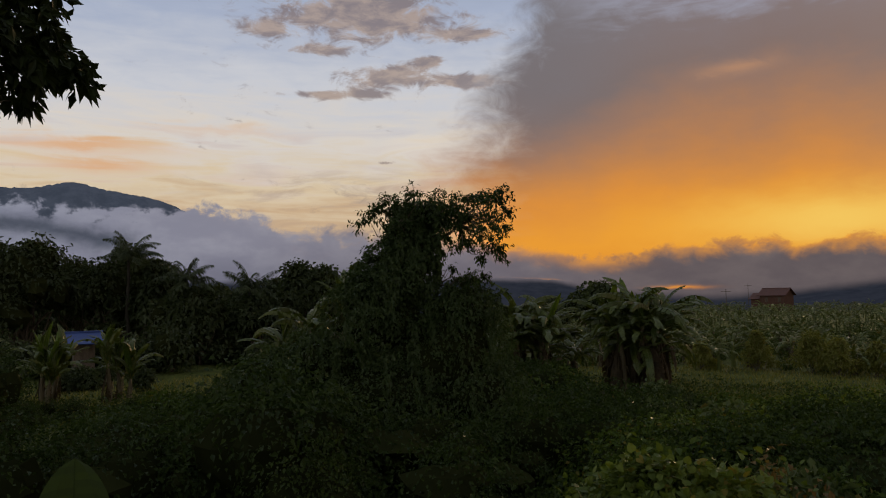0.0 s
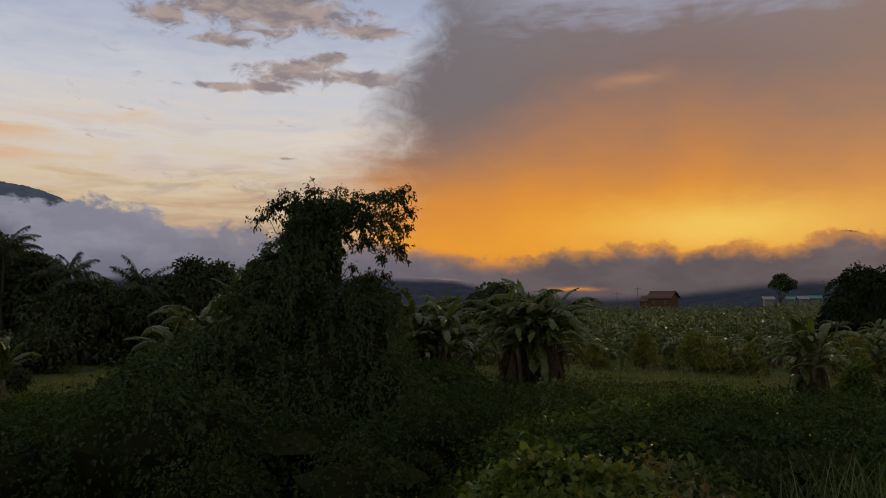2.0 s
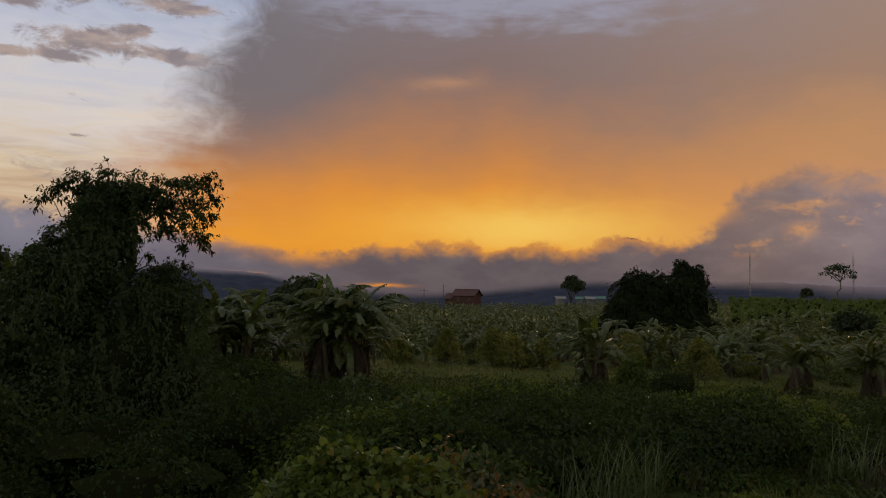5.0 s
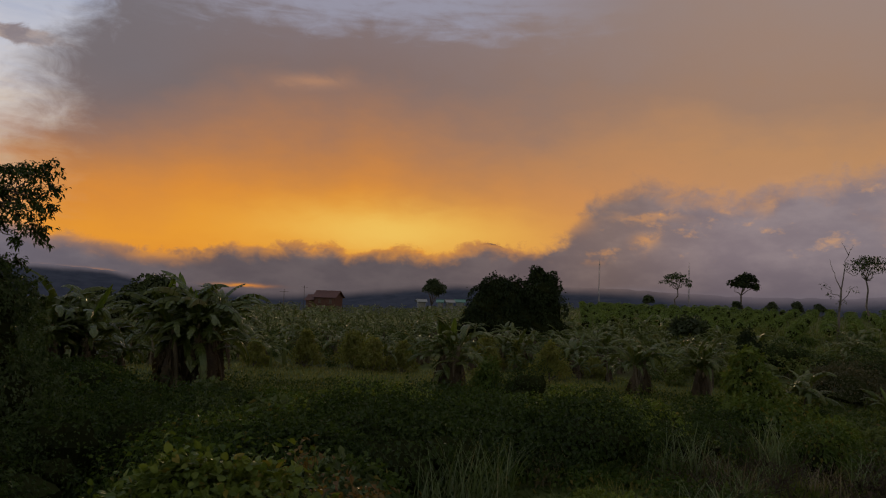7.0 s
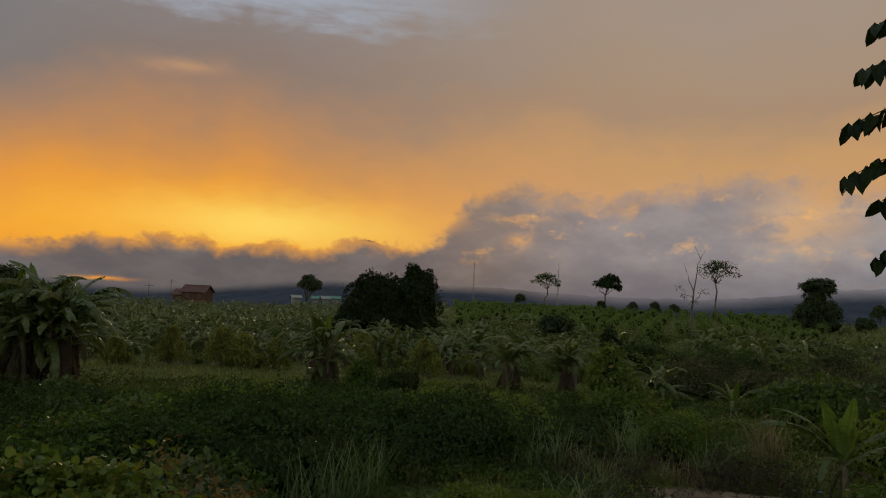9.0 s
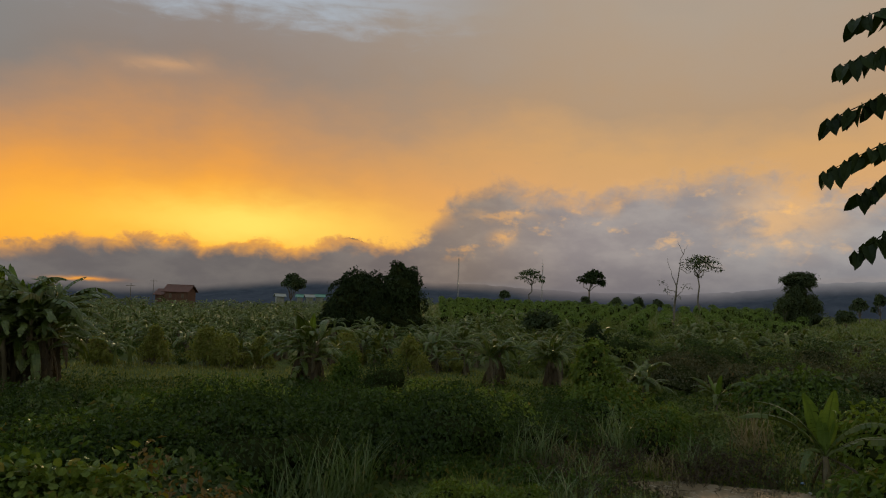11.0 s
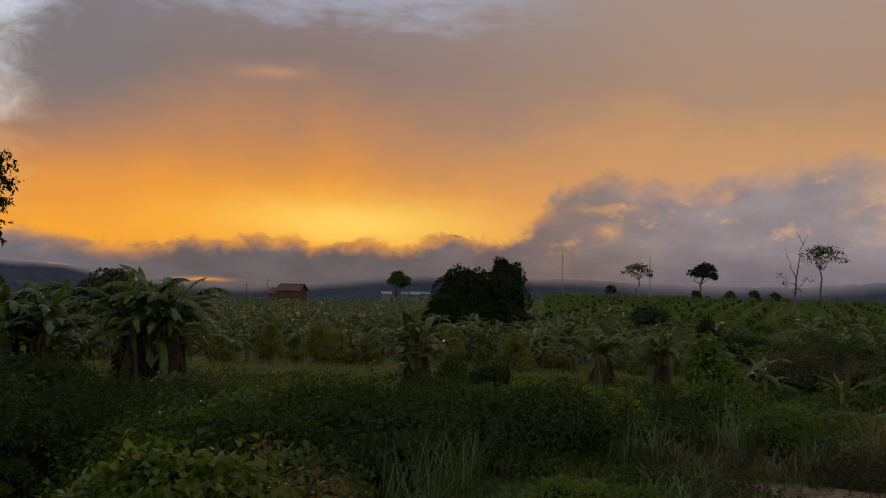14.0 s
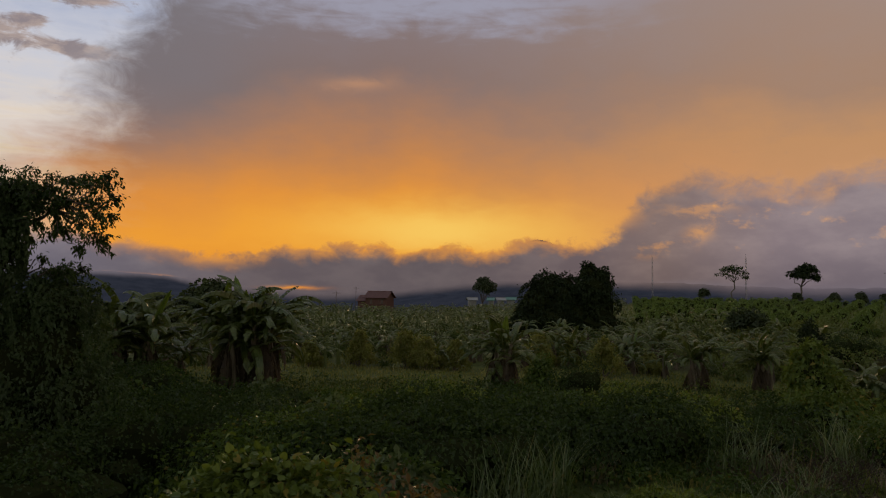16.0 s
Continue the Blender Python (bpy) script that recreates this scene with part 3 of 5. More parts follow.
        v.append(np.stack([d * np.sin(a), d * np.cos(a), np.full(k, -110 + 840 * u)], -1))
    i, j = np.meshgrid(np.arange(rows - 1), np.arange(k - 1), indexing="ij")
    p0 = (i * k + j).ravel()
    f = np.concatenate([np.stack([p0, p0 + 1, p0 + k + 1], -1), np.stack([p0, p0 + k + 1, p0 + k], -1)])
    tagged(new("backdrop_low_cloud", Geo().add(np.concatenate(v), f).mesh("low_cloud", m, True)),
           "bank of grey low cloud, orange along its top", "cloud", kind="structure")


make_fog()


# ---- kinds of plants ----
def banana_leaf(rng, length, width, segs=12, rise=55, bend=95, torn=0.5):
    """One banana leaf from the origin along +x: stalk, midrib curve and a blade torn into strips."""
    g = Geo()
    u = np.linspace(0, 1, segs + 1)
    ang = np.radians(rise - bend * u ** 1.5)
    step = length / segs
    rib = np.zeros((segs + 1, 3))
    for i in range(segs):
        rib[i + 1] = rib[i] + step * np.array([math.cos(ang[i]), 0, math.sin(ang[i])])
    tube(g, rib, np.linspace(0.030, 0.006, segs + 1) * (length / 1.8), 4)
    prof = np.where(u < 0.14, 0.0, np.sin(np.clip((u - 0.12) / 0.88, 0, 1) ** 0.75 * math.pi) ** 0.55)
    normal = np.stack([-np.sin(ang), 0 * ang, np.cos(ang)], -1)
    tang = np.stack([np.cos(ang), 0 * ang, np.sin(ang)], -1)
    for s in (-1, 1):
        sag = rng.uniform(0.1, 0.35)
        for i in range(1, segs):
            if prof[i] <= 0 and prof[i + 1] <= 0:
                continue
            if rng.random() < torn:
                sag = rng.uniform(0.0, 1.5)
            w0, w1 = prof[i] * width / 2, prof[i + 1] * width / 2
            gap = step * (0.10 if rng.random() < torn else 0.0)

            def out(k, w, shift):
                lean = normal[k] * 0.12 + np.array([0, 0, -1.0]) * sag
                return rib[k] + tang[k] * shift + (np.array([0, s, 0]) + lean) / math.sqrt(1 + sag ** 2) * w

            def half(k, w, shift):
                return rib[k] + tang[k] * shift + (np.array([0, s, 0]) + normal[k] * 0.22 - np.array([0, 0, 1.0]) * sag * 0.25) * w * 0.5

            v = [rib[i], rib[i + 1], half(i, w0, gap), half(i + 1, w1, -gap), out(i, w0, gap + step * 0.25), out(i + 1, w1, -gap + step * 0.25)]
            g.add(v, [[0, 1, 3], [0, 3, 2], [2, 3, 5], [2, 5, 4]])
    return g


def leaf_set(seed, count, segs, torn, size=(1.5, 2.3), bend=(75, 150)):
    rng = np.random.default_rng(seed)
    made = []
    for i in range(count):
        L = rng.uniform(*size)
        made.append(banana_leaf(rng, L, L * rng.uniform(0.17, 0.23), segs, rng.uniform(42, 78), rng.uniform(*bend), torn))
    return made


LEAF_NEAR = [g.mesh("leaf", BANANA) for g in leaf_set(11, 9, 14, 0.7, (1.5, 2.3), (65, 130))]
LEAF_FRESH = [g.mesh("leaf", FRESH) for g in leaf_set(12, 4, 14, 0.06, (1.3, 1.8), (14, 40))]
LEAF_DRY = [banana_leaf(np.random.default_rng(20 + i), 1.35, 0.36, 8, -62, 25, 0.8).mesh("leaf", DRY) for i in range(3)]


def banana_stem(rng, high, radius):
    g = Geo()
    lean = rng.normal(size=2) * 0.08 * high
    pts = [(lean[0] * u ** 2, lean[1] * u ** 2, high * u) for u in np.linspace(0, 1, 6)]
    tube(g, pts, radius * np.array([1.15, 1.0, 0.9, 0.8, 0.7, 0.5]), 9)
    for i in range(7):  # old sheaths peeling from the stem
        a, z = rng.uniform(0, 6.28), rng.uniform(0.25, 0.85) * high
        d = np.array([math.cos(a), math.sin(a), 0])
        c = d * radius * 0.95 + np.array([0, 0, z])
        s = np.array([-d[1], d[0], 0]) * 0.05
        tip = c + d * rng.uniform(0.03, 0.12) - np.array([0, 0, rng.uniform(0.3, 0.7)])
        g.add([c - s, c + s, tip], [[0, 1, 2]])
    return g, np.array([lean[0], lean[1], high])


def banana_plant(rng, at, high, label, group="", reach=1.0, n_leaf=9, fresh=1, dry=3, upright=0.0):
    """A banana plant: a stem of wrapped sheaths, each leaf a part, dry leaves hanging round the stem."""
    top = thing("banana_plant", label, "banana plant", group, at=at)
    g, head = banana_stem(rng, high, 0.10 * min(1.3, 0.6 + high / 4))
    part("stem", g, STEM, top, "brown sheathed stem", True)
    a0 = rng.uniform(0, 360)
    for i in range(n_leaf + fresh + dry):
        if i < n_leaf:
            low = i % 3 == 0 and high > 1.5
            me, tilt, drop = LEAF_NEAR[rng.integers(len(LEAF_NEAR))], rng.uniform(-14, 42) - upright + 20 * low, rng.uniform(0, 0.25) + low * rng.uniform(0.1, 0.75)
        elif i < n_leaf + fresh:
            me, tilt, drop = LEAF_FRESH[rng.integers(len(LEAF_FRESH))], rng.uniform(-34, -14), 0.0
        else:
            me, tilt, drop = LEAF_DRY[rng.integers(len(LEAF_DRY))], rng.uniform(0, 30), rng.uniform(0.15, 0.9)
        ob = part("leaf", me, None, top, "" if i < n_leaf else ("young bright leaf" if i < n_leaf + fresh else "dry brown hanging leaf"))
        p = Vector(head) * 1.0
        p.z -= drop * (1.0 if i < n_leaf + fresh else high * 0.6)
        ob.matrix_basis = (Matrix.Translation(p) @ Matrix.Rotation(radians(a0 + i * 137.5 + rng.uniform(-20, 20)), 4, "Z")
                           @ Matrix.Rotation(radians(tilt), 4, "Y") @ Matrix.Scale(reach * rng.uniform(0.8, 1.15), 4))
    return top


def whole_banana(rng, high, segs=5, n_leaf=8):
    """A banana plant as plain arrays, for plants too far off to tell their leaves apart."""
    g = Geo()
    tube(g, [(0, 0, 0), (0, 0, high)], [0.10, 0.06], 5)
    a0 = rng.uniform(0, 6.28)
    for i in range(n_leaf):
        L = rng.uniform(0.7, 1.6)
        v, f = banana_leaf(rng, L, L * rng.uniform(0.16, 0.24), segs, rng.uniform(12, 72), rng.uniform(60, 130), 0.75).arrays()
        a = a0 + i * 2.4 + rng.uniform(-0.3, 0.3)
        c, s_ = math.cos(a), math.sin(a)
        v = np.stack([v[:, 0] * c - v[:, 1] * s_, v[:, 0] * s_ + v[:, 1] * c, v[:, 2] + high - rng.uniform(0, 0.3)], -1)
        g.add(v, f)
    return g


def shrub(rng, r, high, mat, label, count, leaf=(0.15, 0.07), lobes=4, group="undergrowth shrubs", name="shrub", at=None):
    """A leafy shrub of several lobes over a core coloured as shade, with stems."""
    top = thing(name, label, "shrub", group, at=at)
    g, core, st = Geo(), Geo(), Geo()
    for i in range(lobes):
        a, d = rng.uniform(0, 6.28), r * rng.uniform(0.1, 0.6)
        h = high * rng.uniform(0.85, 1.0) * (1 - 0.5 * (d / (0.6 * r)) ** 1.5)
        c = (d * math.cos(a), d * math.sin(a), h * 0.52)
        rad = (r * rng.uniform(0.45, 0.75), r * rng.uniform(0.45, 0.75), h * 0.5)
        foliage(g, rng, c, rad, count // lobes, leaf[0], leaf[1], small=True)
        lump(rng, core, (c[0], c[1], c[2] * 0.9), [v * 0.52 for v in rad], 0.12, 6, 8)
        tube(st, limb(rng, (0, 0, -0.1), c, 0.2, 5), np.linspace(0.03, 0.012, 5), 4)
    part("foliage", g, mat, top)
    part("inner_foliage", core, SHADE, top, "dark core, the shrub's inner shade put into its colour")
    part("woody_base", st, BARK, top)
    return top


def broad_tree(rng, high, crown_r, mat, label, count, leaf=(0.3, 0.16), base=0.35, lobes=9, name="tree", group="", at=None, bark=None, flat=0.7, core=True, trunk_r=None):
    """A tree: tapered trunk, limbs to each part of the crown, a crown of many leaves with bays in its outline."""
    top = thing(name, label, "tree", group, at=at)
    wood, g, inn = Geo(), Geo(), Geo()
    tr = trunk_r or high * 0.022
    fork = np.array([rng.normal() * 0.03 * high, rng.normal() * 0.03 * high, high * base])
    tube(wood, limb(rng, (0, 0, -0.2), fork, 0.08, 6), np.linspace(tr * 1.3, tr * 0.8, 6), 8)
    for i in range(lobes):
        a = i * 2.4 + rng.uniform(-0.4, 0.4)
        u = (i + 0.5) / lobes
        d = crown_r * math.sqrt(u) * rng.uniform(0.55, 0.8)
        zz = high * (base + (1 - base) * (0.86 - 0.55 * u * rng.uniform(0.6, 1.2)))
        c = np.array([d * math.cos(a), d * math.sin(a), zz])
        rad = crown_r * rng.uniform(0.36, 0.52)
        foliage(g, rng, c, (rad, rad, rad * flat), count // lobes, leaf[0], leaf[1], clumps=13, small=True)
        if core:
            lump(rng, inn, c, (rad * 0.62, rad * 0.62, rad * flat * 0.6), 0.2, 6, 9)
        tube(wood, limb(rng, fork, c, 0.15, 5), np.linspace(tr * 0.55, tr * 0.12, 5), 5)
    part("trunk", wood, bark or BARK, top, "", True)
    part("crown", g, mat, top)
    if core:
        part("inner_crown", inn, SHADE, top, "dark core, the crown's inner shade put into its colour")
    return top


def cone_shrub(rng, r, high, mat, label, group, at):
    """A loose upright shrub that narrows towards its top."""
    top = thing("shrub", label, "shrub", group, at=at)
    g, st = Geo(), Geo()
    for i in range(7):
        u = i / 6
        a = i * 2.4 + rng.uniform(-0.5, 0.5)
        d = r * 0.5 * (1 - u)
        c = (d * math.cos(a), d * math.sin(a), high * (0.22 + 0.6 * u))
        k = r * (0.62 - 0.3 * u)
        foliage(g, rng, c, (k, k, high * 0.24), 420, 0.13, 0.065, inner=0.2, clumps=16, small=True)
        tube(st, limb(rng, (0, 0, -0.1), c, 0.15, 5), np.linspace(0.025, 0.01, 5), 4)
    part("foliage", g, mat, top)
    part("woody_base", st, BARK, top)
    return top


def fruit_tree(rng, masses, at, label, mat=None, group="dark fruit trees"):
    """A dense tree, leafy to the ground: stacked masses of leaves round a trunk."""
    top = thing("fruit_tree", label, "tree", group, at=at)
    wood, g, inn = Geo(), Geo(), Geo()
    high = max(c[2] for c, r in masses)
    tube(wood, limb(rng, (0, 0, -0.2), (0, 0, high), 0.04, 6), np.linspace(0.16, 0.06, 6), 7)
    for c, r in masses:
        foliage(g, rng, c, r, int(420 * r[0] * r[2]) + 500, 0.24, 0.13, clumps=20, spread=0.38, small=True)
        lump(rng, inn, c, [v * 0.74 for v in r], 0.13, 8, 12)
        tube(wood, limb(rng, (0, 0, c[2] * 0.5), c, 0.12, 5), np.linspace(0.07, 0.03, 5), 5)
    part("trunk", wood, BARK, top, "", True)
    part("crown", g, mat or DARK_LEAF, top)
    part("inner_crown", inn, SHADE, top, "dark core, the crown's inner shade put into its colour")
    return top


def palm(rng, high, at, label):
    """A coconut palm: ringed trunk and each frond with its leaflets."""
    top = thing("coconut_palm", label, "palm tree", "coconut palms", at=at)
    tr = Geo()
    pts = limb(rng, (0, 0, -0.2), (rng.normal() * 0.5, rng.normal() * 0.5, high), 0.012, 10)
    tube(tr, pts, np.linspace(0.12, 0.08, 10), 8)
    part("trunk", tr, DARK_BARK, top, "", True)
    for i in range(17):
        g = Geo()
        L = rng.uniform(1.4, 2.0)
        a, rise, bend = i * 2.4 + rng.uniform(-0.2, 0.2), rng.uniform(-5, 88), rng.uniform(30, 75)
        k = 12
        ang = np.radians(rise - bend * np.linspace(0, 1, k) ** 1.4)
        rib = np.cumsum(np.stack([np.cos(ang), 0 * ang, np.sin(ang)], -1) * L / k, 0)
        tube(g, rib, np.linspace(0.03, 0.008, k), 4)
        base = np.repeat(rib[1:], 3, 0) + np.repeat(np.gradient(rib, axis=0)[1:], 3, 0) * np.tile([0, 0.33, 0.66], k - 1)[:, None]
        lenv = np.interp(np.linspace(0, 1, len(base)), [0, 0.3, 1], [0.35, 0.55, 0.2])
        for s in (-1, 1):
            way = np.stack([0.45 + 0 * lenv, s * 0.8 + 0 * lenv, -0.45 + 0 * lenv], -1) + rng.normal(size=(len(base), 3)) * 0.08
            leaves(g, rng, base, way, lenv, 0.055, 0.1, 0.35)
        v, f = g.arrays()
        c, s_ = math.cos(a), math.sin(a)
        v = np.stack([v[:, 0] * c - v[:, 1] * s_, v[:, 0] * s_ + v[:, 1] * c, v[:, 2]], -1) + pts[-1]
        part("frond", Geo().add(v, f), FAR_LEAF, top)
    return top


def blades(geo, rng, pos, length, width, lean=0.35, segs=4):
    """Arching grass blades: narrow strips that bend over."""
    k = len(pos)
    a = rng.uniform(0, 6.283, k)
    d = np.stack([np.cos(a), np.sin(a), 0 * a], -1)
    s = np.stack([-np.sin(a), np.cos(a), 0 * a], -1)
    L = length * rng.uniform(0.55, 1.25, k)
    bend = rng.uniform(0.2, 1.0, k) * lean
    v = []
    for i in range(segs + 1):
        u = i / segs
        c = pos + d * (bend * L * u ** 2)[:, None] + np.array([0, 0, 1.0]) * (L * u * (1 - 0.25 * bend * u))[:, None]
        w = width * (1 - u ** 1.6)
        v += [c - s * w / 2, c + s * w / 2]
    v = np.stack(v, 1).reshape(-1, 3)
    f = []
    for i in range(segs):
        f += [[2 * i, 2 * i + 1, 2 * i + 3], [2 * i, 2 * i + 3, 2 * i + 2]]
    geo.add(v, (np.array(f)[None] + (2 * segs + 2) * np.arange(k)[:, None, None]).reshape(-1, 3))


# ---- the vine-hung tree ----
def vine_tree():
    rng = np.random.default_rng(101)
    top = thing("vine_covered_tree", "tall dark tree draped to the ground in climbing vines", "tree", at=place(-0.5, 18, 0.5))
    wood, vine, crown, inner = Geo(), Geo(), Geo(), Geo()
    trunk = limb(rng, (-0.3, 0, -0.2), (-0.75, 0, 4.6), 0.05, 8)
    tube(wood, trunk, np.linspace(0.22, 0.12, 8), 9)
    masses = [((-0.72, 0, 5.05), (0.52, 0.6, 0.85), 1300), ((-1.5, 0, 3.7), (0.75, 0.8, 0.85), 1400), ((-0.95, 0, 4.1), (0.95, 0.9, 0.85), 2000), ((-1.3, 0.1, 3.1), (1.5, 1.2, 1.0), 2800),
              ((0.55, 0.2, 3.15), (0.95, 1.0, 0.95), 1900), ((0.1, 0, 2.2), (1.7, 1.3, 1.2), 2600), ((-2.7, 0, 2.0), (1.3, 1.2, 1.0), 2000),
              ((-4.0, -0.3, 1.6), (1.3, 1.2, 0.9), 1600), ((-1.2, -0.5, 1.2), (2.2, 1.4, 1.2), 2800), ((0.8, -0.3, 1.1), (1.4, 1.2, 1.1), 1700),
              ((-0.3, 0.1, 5.6), (0.75, 0.6, 0.35), 900), ((-0.4, 0, 4.7), (0.5, 0.6, 0.7), 1100), ((-3.2, -1.4, 0.9), (1.8, 1.0, 0.8), 1500)]
    for c, r, k in masses:
        foliage(vine, rng, c, r, int(k * 2.4), 0.085, 0.053, clumps=28, droop=0.45, small=True)
        lump(rng, inner, c, [v * 0.66 for v in r], 0.12, 8, 12)
    for i in range(150):  # strands that hang down the curtain
        c, r, k = masses[rng.integers(len(masses) - 1)]
        d = unit(rng.normal(size=3) + (0, -0.9, 0.5))
        p = np.array(c) + d * np.array(r) * 1.02
        drop = rng.uniform(0.4, 1.3)
        line = p + np.linspace(0, 1, 16)[:, None] * np.array([rng.normal() * 0.12, -0.15, -drop])
        line[:, 2] = np.maximum(line[:, 2], 0.1)
        at = np.repeat(line, 3, 0) + rng.normal(size=(48, 3)) * 0.04
        small_leaves(vine, rng, at, rng.normal(size=(48, 3)) * 0.5 + (0, -0.2, -0.8), rng.uniform(0.07, 0.13, 48), rng.uniform(0.045, 0.075, 48), rng.normal(size=(48, 3)) * 0.4 + (0, -1, 0.3))
    tufts = [(-1.7, 5.6, 0.25), (-1.45, 5.72, 0.25), (-1.12, 6.1, 0.25), (-0.92, 5.95, 0.34), (-0.5, 6.1, 0.38), (0.0, 6.15, 0.4), (0.4, 6.1, 0.33), (0.25, 5.75, 0.4), (0.8, 6.15, 0.3), (1.15, 6.22, 0.28),
             (1.5, 6.15, 0.26), (1.62, 5.8, 0.2), (1.08, 5.75, 0.32), (1.36, 5.46, 0.28), (1.7, 5.4, 0.18), (1.0, 5.26, 0.33), (1.3, 5.0, 0.3), (1.5, 4.8, 0.2), (0.72, 5.05, 0.28), (-0.3, 5.68, 0.46),
             (-0.7, 5.47, 0.42), (-1.0, 5.26, 0.36), (-0.15, 5.26, 0.32), (1.0, 4.63, 0.12), (0.4, 4.42, 0.12), (1.1, 4.2, 0.18), (0.3, 5.5, 0.34), (0.6, 5.45, 0.3), (0.5, 5.75, 0.35), (0.2, 5.15, 0.25), (0.85, 5.6, 0.34), (0.6, 5.0, 0.18), (0.75, 4.15, 0.24), (-1.3, 5.9, 0.2), (1.25, 5.95, 0.25)]
    tufts = [(x * 1.02, z - 0.1, r) for x, z, r in tufts]
    hub, elbow = np.array([-0.65, 0, 4.7]), np.array([0.55, 0.05, 5.35])
    tube(wood, limb(rng, hub, elbow, 0.14, 7), np.linspace(0.06, 0.035, 7), 6)
    for x, z, r in tufts:
        y = rng.normal() * 0.35
        root = elbow if x > 0.5 and z > 4.5 else (hub if z > 4.5 else np.array([0.0, 0, 3.9]))
        tube(wood, limb(rng, root, (x, y, z), 0.16, 7), np.linspace(0.022, 0.006, 7), 5)
        mid = np.array([x, y, z])
        for i in range(int((9 if x < 0.5 else 14) * r / 0.3) + 3):  # twigs with leaves in pairs, drooping at their ends
            away = unit(rng.normal(size=3) + (0.5 * np.sign(x), 0, 0.25)) * r * rng.uniform(0.5, 1.15 if -1.2 < x < 0.5 else 1.5)
            start = mid + rng.normal(size=3) * r * 0.25
            twig = limb(rng, start, start + away * (1, 1, 0.8), 0.16, 7) - np.array([0, 0, 0.22 * r]) * np.linspace(0, 1, 7)[:, None] ** 2
            tube(wood, twig, np.linspace(0.006, 0.002, 7), 3)
            j = rng.integers(2, 7, int(9 + 22 * r))
            at = twig[j] + rng.normal(size=(len(j), 3)) * 0.035
            leaves(crown, rng, at, unit(away) * 0.5 + rng.normal(size=at.shape) * 0.6 + (0, 0, -0.35), rng.uniform(0.07, 0.125, len(j)), rng.uniform(0.034, 0.056, len(j)), droop=0.3)
    part("trunk", wood, BARK, top, "", True)
    part("vine_curtain", vine, DRAPE, top, "hanging curtain of small vine leaves")
    part("crown", crown, SHADE_TINTED_LEAF, top, "sparse leafy twigs against the sky")
    part("inner_foliage", inner, SHADE, top, "dark core, the vines' inner shade put into its colour")


vine_tree()


# ---- the wood, palms and bananas beyond the left-hand clearing ----
def left_wood():
    rng = np.random.default_rng(7)
    for az, el, d, r in ((-36, 4.8, 50, 3.2), (-32.5, 4.5, 52, 3.0), (-29.3, 4.5, 50, 3.0), (-26.6, 3.0, 54, 2.4), (-24.6, 2.9, 50, 2.2), (-23.2, 4.2, 52, 2.0), (-22.0, 3.6, 53, 1.6), (-18.3, 0.8, 44, 1.8), (-13.9, 0.5, 44, 1.6), (-21.0, 3.2, 49, 1.7),
                         (-17.2, 0.9, 56, 2.0), (-15.2, 0.6, 52, 2.0), (-12.6, 1.4, 50, 1.7), (-10.9, 2.9, 47, 1.7), (-9.2, 2.7, 48, 1.7), (-41, 5, 52, 3.2), (-19.3, 0.8, 45, 2.0), (-7, 1.0, 52, 2.2)):
        high = level(el, d) - float(spot(az, d).z)
        wood = broad_tree(rng, high, r, FAR_LEAF, "dark leafy tree in a dense wood", 4800, (0.28, 0.15), 0.06, 18, group="trees of the wood", at=place(az, d, rng.uniform(0, 360)), flat=1.0)
    for i in range(16):  # the wood goes on behind
        copy_thing(wood, place(-43 + 2.6 * i, rng.uniform(60, 76), rng.uniform(0, 360), rng.uniform(0.75, 1.0)))
    for az, el, d in ((-23.2, 3.2, 49), (-18.8, 1.35, 44), (-13.8, 0.75, 44)):
        palm(rng, level(el, d) - float(spot(az, d).z), place(az, d), "coconut palm with feathery drooping fronds")
    for i in range(40):  # low growth under the trees
        az, d = -41 + 36 * (i + rng.random()) / 40, rng.uniform(40, 46)
        shrub(rng, rng.uniform(1.2, 2.0), rng.uniform(1.3, 3.0), FAR_LEAF, "dark bush at the edge of the wood", 700, (0.26, 0.14), 4, "bushes at the wood's edge", at=place(az, d))
    for az, d, h in ((-28.4, 31, 1.3), (-27.7, 31.5, 1.1), (-24.2, 30, 1.5), (-23.5, 30.5, 1.2), (-28.0, 30.4, 0.9), (-22.9, 30.2, 0.8)):
        banana_plant(rng, place(az, d), h, "young banana plant with bright upright leaves", "bananas by the clearing", 0.85, 12, 4, 2, 38)
    for az, d, k in ((-26.3, 36, 0.8), (-25.4, 35.5, 0.75), (-27.0, 35, 0.6), (-22.2, 33, 0.7), (-24.6, 36, 0.8)):
        shrub(rng, k, 1.5 * k, FAR_LEAF, "dark leafy bush beside the hut", 700, (0.16, 0.09), 4, "bushes by the hut", at=place(az, d))
    for az, d, h in ((-10.4, 22.5, 2.8), (-11.6, 23, 2.2), (-9.4, 23, 3.1)):
        banana_plant(rng, place(az, d), h, "banana plant with pale arching leaves behind the vines", "bananas by the vines", 0.9, 13, 0, 2, 22)


left_wood()


